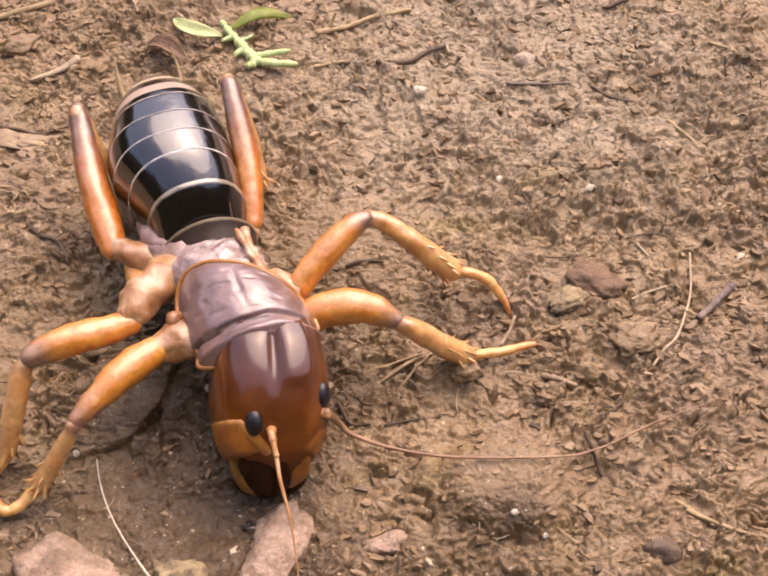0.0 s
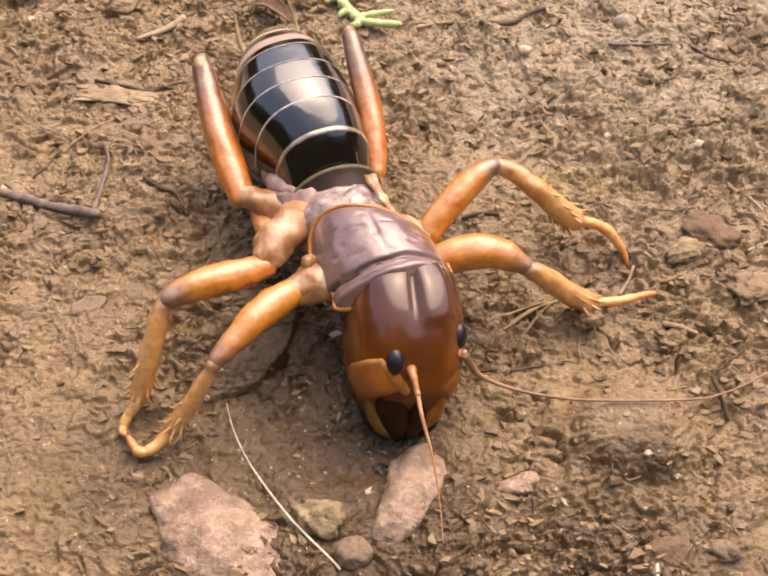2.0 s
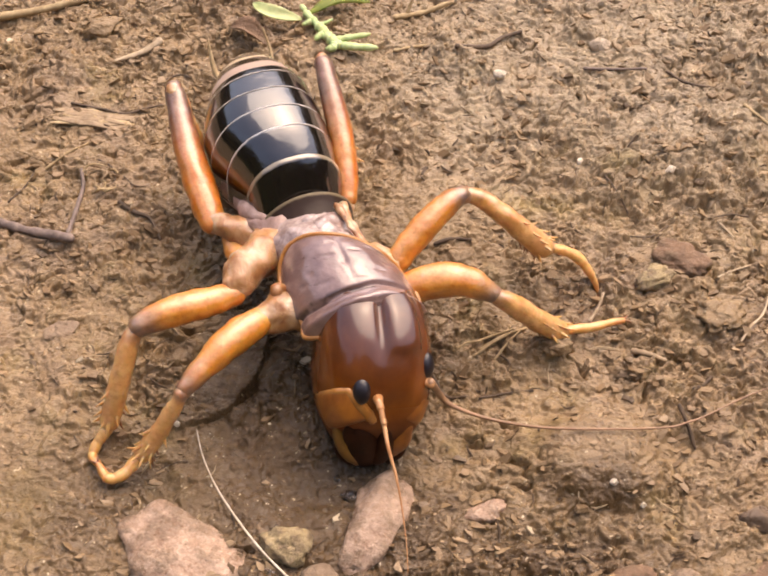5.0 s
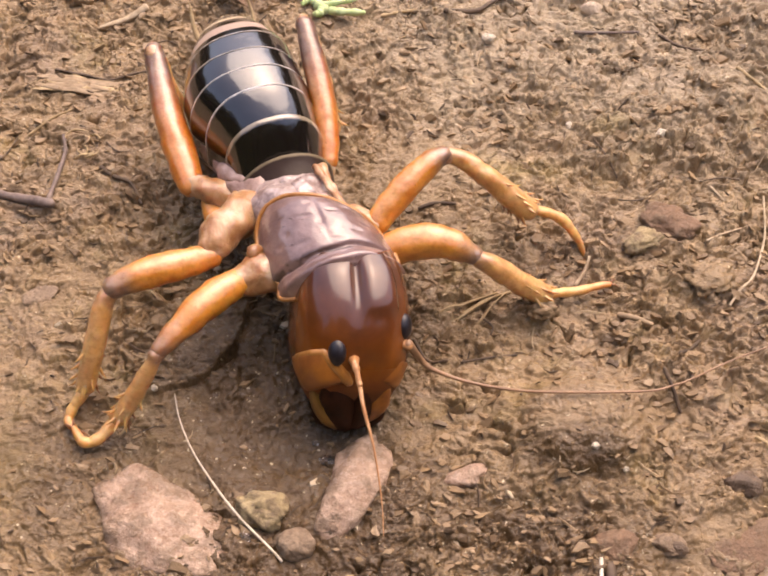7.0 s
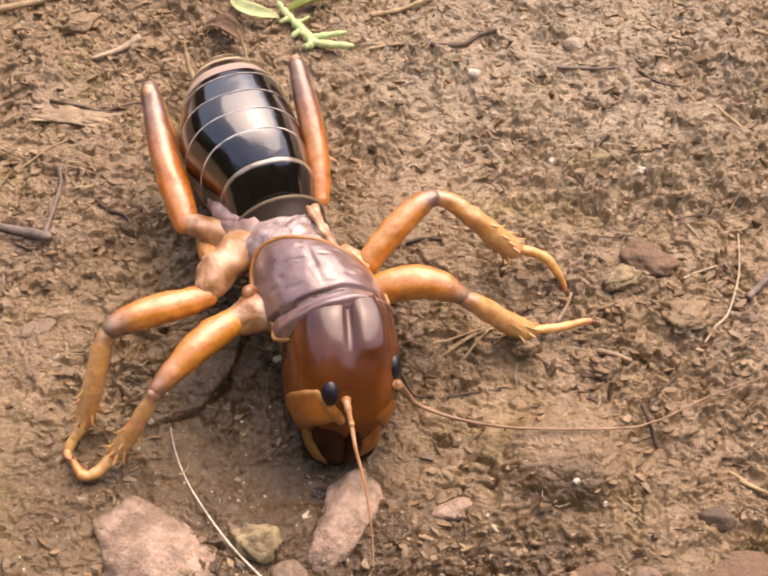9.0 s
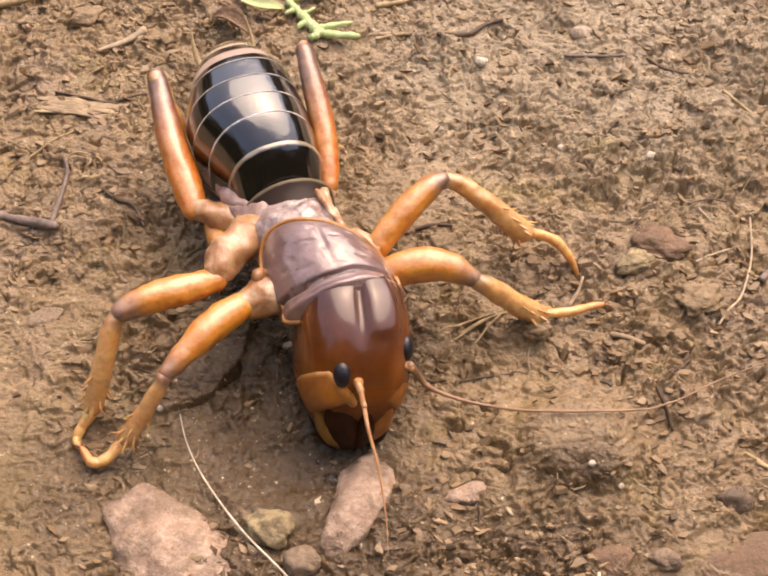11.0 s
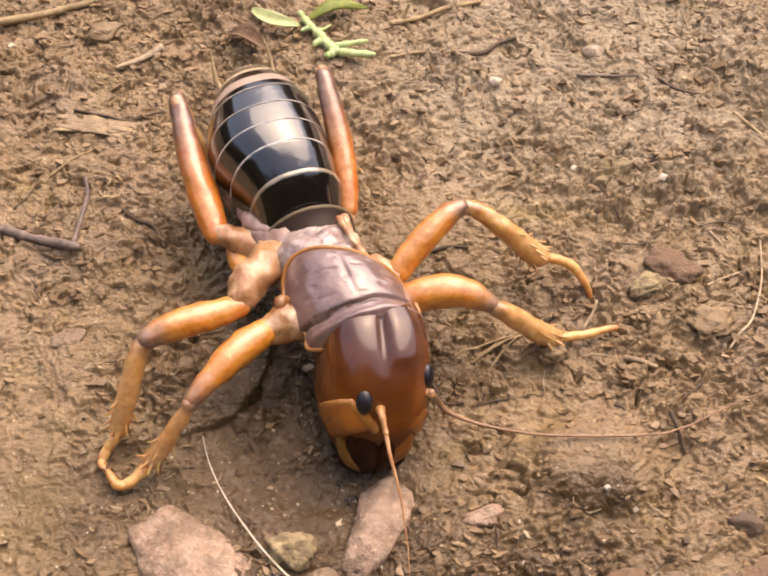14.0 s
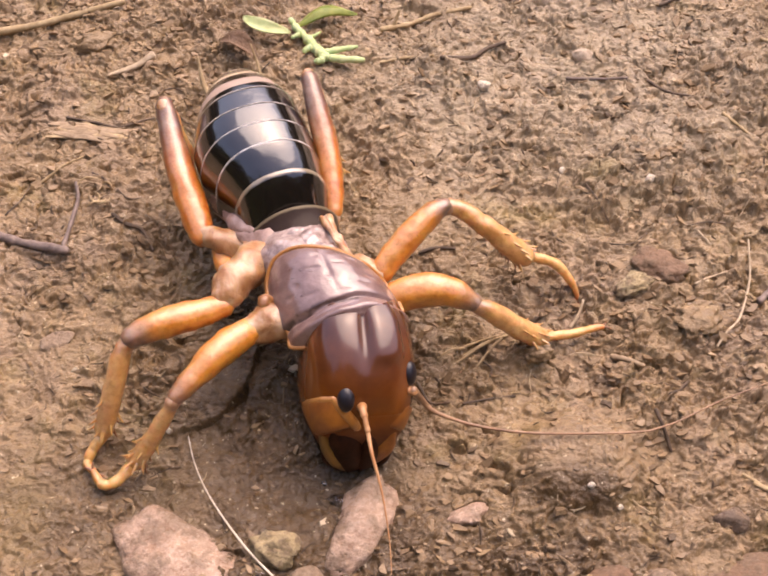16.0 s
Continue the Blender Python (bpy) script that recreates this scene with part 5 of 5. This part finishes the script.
    for k in range(11):
        a, r = rng.uniform(0, 6.28), rng.uniform(0.06, 0.17)
        cx, cy = -3.2 + rng.uniform(-0.1, 0.1), 1.3 + rng.uniform(-0.1, 0.1)
        pts = [(cx + r * math.cos(a + q), cy + 0.8 * r * math.sin(a + q), floor_under(cx, cy, 0.1) + 0.03 + 0.05 * rng.random()) for q in (0.0, 0.6, 1.2, 1.8, 2.3)]
        tube("fibre", pts, [0.008, 0.013, 0.014, 0.012, 0.005], STRAW if k % 2 else FLAKE, tuft, steps=3, sides=6)
    # a dead curled leaf scrap
    curl = blade("dead_leaf", (-1.88, 3.74, top_of(-1.88, 3.74) + 0.07), (-1.40, 3.58, top_of(-1.4, 3.58) + 0.06), 0.13, 0.10, REDDISH, None, curl=0.9)
    tagged(settle(curl), "curled brown scrap of dead leaf", "dead leaf")
    leaf = blade("leaf", (-2.42, 4.88, top_of(-2.42, 4.88) + 0.05), (-2.0, 5.02, top_of(-2.0, 5.02) + 0.05), 0.10, 0.05, LEAF, None)
    tagged(settle(leaf), "small fresh green leaf on the soil", "leaf")


def build_flake(x, y, half, spread, count, seed):
    """A frayed flake of dry bark: flat fibres side by side."""
    rng = random.Random(seed)
    z = floor_under(x, y, 0.4)
    flake = new("bark_flake")
    flake.location = Vector((x, y, z)) * C
    PIVOT[flake.name] = flake.location.copy()
    tagged(flake, "frayed flake of pale dry bark on soil", "flake")
    for k in range(count):
        cx, cy = x + rng.uniform(-0.35, 0.35) * half, y + rng.uniform(-1, 1) * spread
        h, a = half * rng.uniform(0.3, 0.7), rng.gauss(-0.03, 0.10)
        pts = [(cx + t * h * math.cos(a), cy + t * h * math.sin(a) + 0.02 * math.sin(3 * t + k), floor_under(cx + t * h, cy, 0.06) + 0.012 + 0.012 * rng.random()) for t in (-1, -0.3, 0.4, 1)]
        tube("fibre", pts, [0.004, 0.011, 0.010, 0.003], FLAKE if k % 4 else STRAW, flake, steps=3, sides=6, flat=4.5)


def build_sprig():
    z = floor_under(-0.75, 3.95, 0.4) + 0.10
    stem = tube("leaf_sprig", [(-1.03, 4.30, z + 0.04), (-0.93, 4.16, z), (-0.77, 3.95, z), (-0.64, 3.76, z), (-0.52, 3.64, z)], [0.03, 0.05, 0.06, 0.06, 0.05], SPRIG, steps=9, sides=12, wobble=0.7, seed=5)
    settle(stem)
    tagged(stem, "fresh pale green sprig with two leaves lying on soil", "sprig")
    for pts, r in (([(-0.62, 3.72, z), (-0.38, 3.75, z + 0.03), (-0.13, 3.79, z + 0.05)], [0.035, 0.042, 0.02]), ([(-0.52, 3.64, z), (-0.30, 3.61, z), (-0.04, 3.60, z)], [0.045, 0.052, 0.03]),
                   ([(-0.56, 3.66, z), (-0.60, 3.58, z), (-0.66, 3.57, z)], [0.06, 0.05, 0.035]), ([(-0.80, 4.0, z), (-0.70, 4.02, z + 0.02), (-0.62, 4.08, z + 0.03)], [0.03, 0.025, 0.012]),
                   ([(-0.88, 4.07, z), (-0.96, 4.03, z), (-1.0, 4.0, z)], [0.04, 0.03, 0.02]), ([(-0.72, 3.84, z), (-0.80, 3.78, z), (-0.82, 3.74, z)], [0.045, 0.04, 0.025])):
        tube("shoot", pts, r, SPRIG, stem, steps=8, sides=10, wobble=0.5, seed=2)
    blade("leaf", (-1.02, 4.10, z), (-1.68, 4.40, z), 0.11, 0.06, PALELEAF, stem, "pale underside of a green leaf", side=-0.13, curl=0.5)
    blade("leaf", (-0.93, 4.20, z + 0.02), (-0.14, 4.46, z), 0.11, 0.10, LEAF, stem, "fresh green leaf", side=-0.12, curl=-0.5)
    stem.location += Vector((0.03, -0.09, 0.0)) * C


def scatter(name, make, count, material, label, category, seed):
    """Many small bits joined in one object."""
    rng = np.random.RandomState(seed)
    verts, faces = make(rng, count)
    me = bpy.data.meshes.new(name)
    me.vertices.add(len(verts))
    me.vertices.foreach_set("co", (verts * C).astype(np.float32).ravel())
    k = faces.shape[1]
    me.loops.add(faces.size)
    me.loops.foreach_set("vertex_index", faces.astype(np.int32).ravel())
    me.polygons.add(len(faces))
    me.polygons.foreach_set("loop_start", np.arange(0, faces.size, k, dtype=np.int32))
    me.polygons.foreach_set("use_smooth", np.zeros(len(faces), bool))
    me.update(calc_edges=True)
    me.materials.append(material)
    return tagged(new(name, me), label, category, kind="stuff")


def flake_mesh(rng, count):
    """Thin broken plates of soil with ragged outlines, lying tilted on the ground."""
    sides = 7
    x, y = rng.uniform(-5.3, 5.9, 4 * count), rng.uniform(-4.6, 5.8, 4 * count)
    h, mud = ground_height(x, y)
    patch = np.clip(0.55 + 2.0 * fbm(x * 0.8, y * 0.8, 3, 121), 0.08, 1)
    keep = np.nonzero(rng.rand(4 * count) < patch * (1 - 0.8 * mud))[0][:count]
    x, y, h, n = x[keep], y[keep], h[keep], len(keep)
    size = 0.014 + 0.06 * rng.rand(n) ** 3.5
    w = np.linspace(0, 2 * math.pi, sides, endpoint=False)[None] + rng.uniform(-0.35, 0.35, (n, sides))
    r = size[:, None] * rng.uniform(0.5, 1.25, (n, sides))
    px, py = 1.35 * r * np.cos(w), 0.75 * r * np.sin(w)
    thick = size * rng.uniform(0.3, 0.7, n)
    a, tx, ty = rng.normal(0, 0.5, n)[:, None], rng.normal(0, 0.35, n)[:, None], rng.normal(-0.1, 0.4, n)[:, None]
    qx, qy = px * np.cos(a) - py * np.sin(a), px * np.sin(a) + py * np.cos(a)
    lift = qx * tx + qy * ty
    rise = (0.25 + 0.4 * rng.rand(n)) * thick
    top = np.stack([x[:, None] + 0.85 * qx, y[:, None] + 0.85 * qy, h[:, None] + lift + rise[:, None] + 0.5 * thick[:, None] * (rng.rand(n, sides) - 0.5)], -1)
    low = np.stack([x[:, None] + qx, y[:, None] + qy, h[:, None] + lift + (rise - thick)[:, None]], -1)
    mid = np.stack([x, y, h + rise + 0.12 * thick], -1)[:, None]
    v = np.concatenate([top, low, mid], 1)
    f = []
    for k in range(sides):
        q = (k + 1) % sides
        f += [(2 * sides, k, q), (k, sides + k, sides + q), (k, sides + q, q)]
    return v.reshape(-1, 3), (np.array(f)[None] + (np.arange(n) * (2 * sides + 1))[:, None, None]).reshape(-1, 3)


def sliver_mesh(rng, count):
    x, y = rng.uniform(-5.3, 5.9, 2 * count), rng.uniform(-4.6, 5.8, 2 * count)
    h, mud = ground_height(x, y)
    keep = np.nonzero(rng.rand(2 * count) < 1 - 0.8 * mud)[0][:count]
    x, y, h, n = x[keep], y[keep], h[keep], len(keep)
    length, r = 0.018 + 0.17 * rng.rand(n) ** 4, 0.006 + 0.011 * rng.rand(n) ** 2
    a, bend, tilt = rng.uniform(0, 6.283, n), rng.normal(0, 0.25, n), rng.normal(0, 0.12, n)
    rings = []
    for t, k in ((-1.0, 0.5), (-0.35, 1.0), (0.35, 1.0), (1.0, 0.4)):
        cx = x + np.cos(a) * length * t - np.sin(a) * length * bend * t * t
        cy = y + np.sin(a) * length * t + np.cos(a) * length * bend * t * t
        cz = ground_height(cx, cy)[0] * 0.6 + h * 0.4 + tilt * length * t + 0.012
        for w in (0, 1.571, 3.1416, 4.712):
            rings.append(np.stack([cx - np.sin(a) * r * k * math.cos(w), cy + np.cos(a) * r * k * math.cos(w), cz + r * k * math.sin(w)], -1))
    v = np.stack(rings, 1)
    f = [(i * 4 + j, i * 4 + (j + 1) % 4, i * 4 + 4 + (j + 1) % 4, i * 4 + 4 + j) for i in range(3) for j in range(4)] + [(3, 2, 1, 0), (12, 13, 14, 15)]
    return v.reshape(-1, 3), (np.array(f)[None] + (np.arange(n) * 16)[:, None, None]).reshape(-1, 4)


def bits_material(name, stops, rough, dust=(0.13, 0.085, 0.05), single=False):
    k = Mat(name)
    pick = k.n("ShaderNodeObjectInfo").outputs["Random"] if single else k.n("ShaderNodeNewGeometry").outputs["Random Per Island"]
    col = k.ramp(pick, stops)
    col = k.mix(k.math("MULTIPLY", k.noise(0.04, 3), 0.3), col, dust)
    k.bump(k.noise(0.02, 3), 0.008, 0.7)
    return k.set(col, rough, 0.35)


CRUMB = bits_material("soil_flakes", [(0.0, (0.05, 0.032, 0.019)), (0.14, (0.16, 0.10, 0.052)), (0.5, (0.245, 0.162, 0.088)), (0.96, (0.30, 0.205, 0.115)), (0.997, (0.38, 0.27, 0.16)), (0.999, (0.72, 0.60, 0.42))], 0.36, (0.24, 0.158, 0.086))
SLIVER = bits_material("plant_slivers", [(0.0, (0.035, 0.022, 0.014)), (0.45, (0.10, 0.065, 0.04)), (0.7, (0.30, 0.20, 0.11)), (1.0, (0.52, 0.40, 0.25))], 0.6)
CHIP = bits_material("large_soil_flake", [(0.0, (0.15, 0.096, 0.05)), (0.5, (0.235, 0.156, 0.085)), (0.9, (0.31, 0.212, 0.122)), (1.0, (0.36, 0.26, 0.16))], 0.38, (0.235, 0.156, 0.085), True)


def build_flakes(count):
    """The larger broken flakes, one by one, bedded in the ground."""
    rng = random.Random(31)
    kinds = []
    for _ in range(14):
        n = 8
        w = [2 * math.pi * (k + rng.uniform(-0.3, 0.3)) / n for k in range(n)]
        r = [rng.uniform(0.6, 1.2) for _ in range(n)]
        top = [(1.1 * q * math.cos(a), 0.62 * q * math.sin(a), 0.22 + rng.uniform(-0.08, 0.08)) for q, a in zip(r, w)]
        low = [(1.3 * x, 1.3 * y, -0.35) for x, y, _ in top]
        verts = top + low + [(0.0, 0.0, 0.27)]
        faces = [f for k in range(n) for f in ((2 * n, k, (k + 1) % n), (k, n + k, n + (k + 1) % n, (k + 1) % n))]
        me = bpy.data.meshes.new("soil_flake")
        me.from_pydata([tuple(C * c for c in v) for v in verts], [], faces)
        me.materials.append(CHIP)
        me.polygons.foreach_set("use_smooth", [False] * len(me.polygons))
        kinds.append(me)
    placed = 0
    while placed < count:
        x, y = rng.uniform(-4.6, 5.2), rng.uniform(-4.0, 4.9)
        h, mud = ground_height(np.array([x]), np.array([y]))
        if mud[0] > 0.6 or rng.random() < mud[0]:
            continue
        size = rng.uniform(0.038, 0.062) + 0.04 * rng.random() ** 4
        ob = new("soil_flake", kinds[placed % len(kinds)])
        ob.parent = GROUND
        ob.matrix_local = Matrix.Translation(Vector((x, y, float(h[0]))) * C) @ Euler((rng.gauss(-0.1, 0.3), rng.gauss(0, 0.3), rng.gauss(0, 0.7))).to_matrix().to_4x4() @ Matrix.Diagonal((size, size, size * rng.uniform(0.6, 1.1), 1.0))
        placed += 1


build_stones()
build_drops()
build_litter()
build_sprig()
build_flakes(280)
scatter("soil_flakes", flake_mesh, 8500, CRUMB, "loose broken flakes of damp brown soil", "soil", 5)
scatter("plant_slivers", sliver_mesh, 1500, SLIVER, "tiny slivers of dead plant fibre in the soil", "litter", 6)
motions()
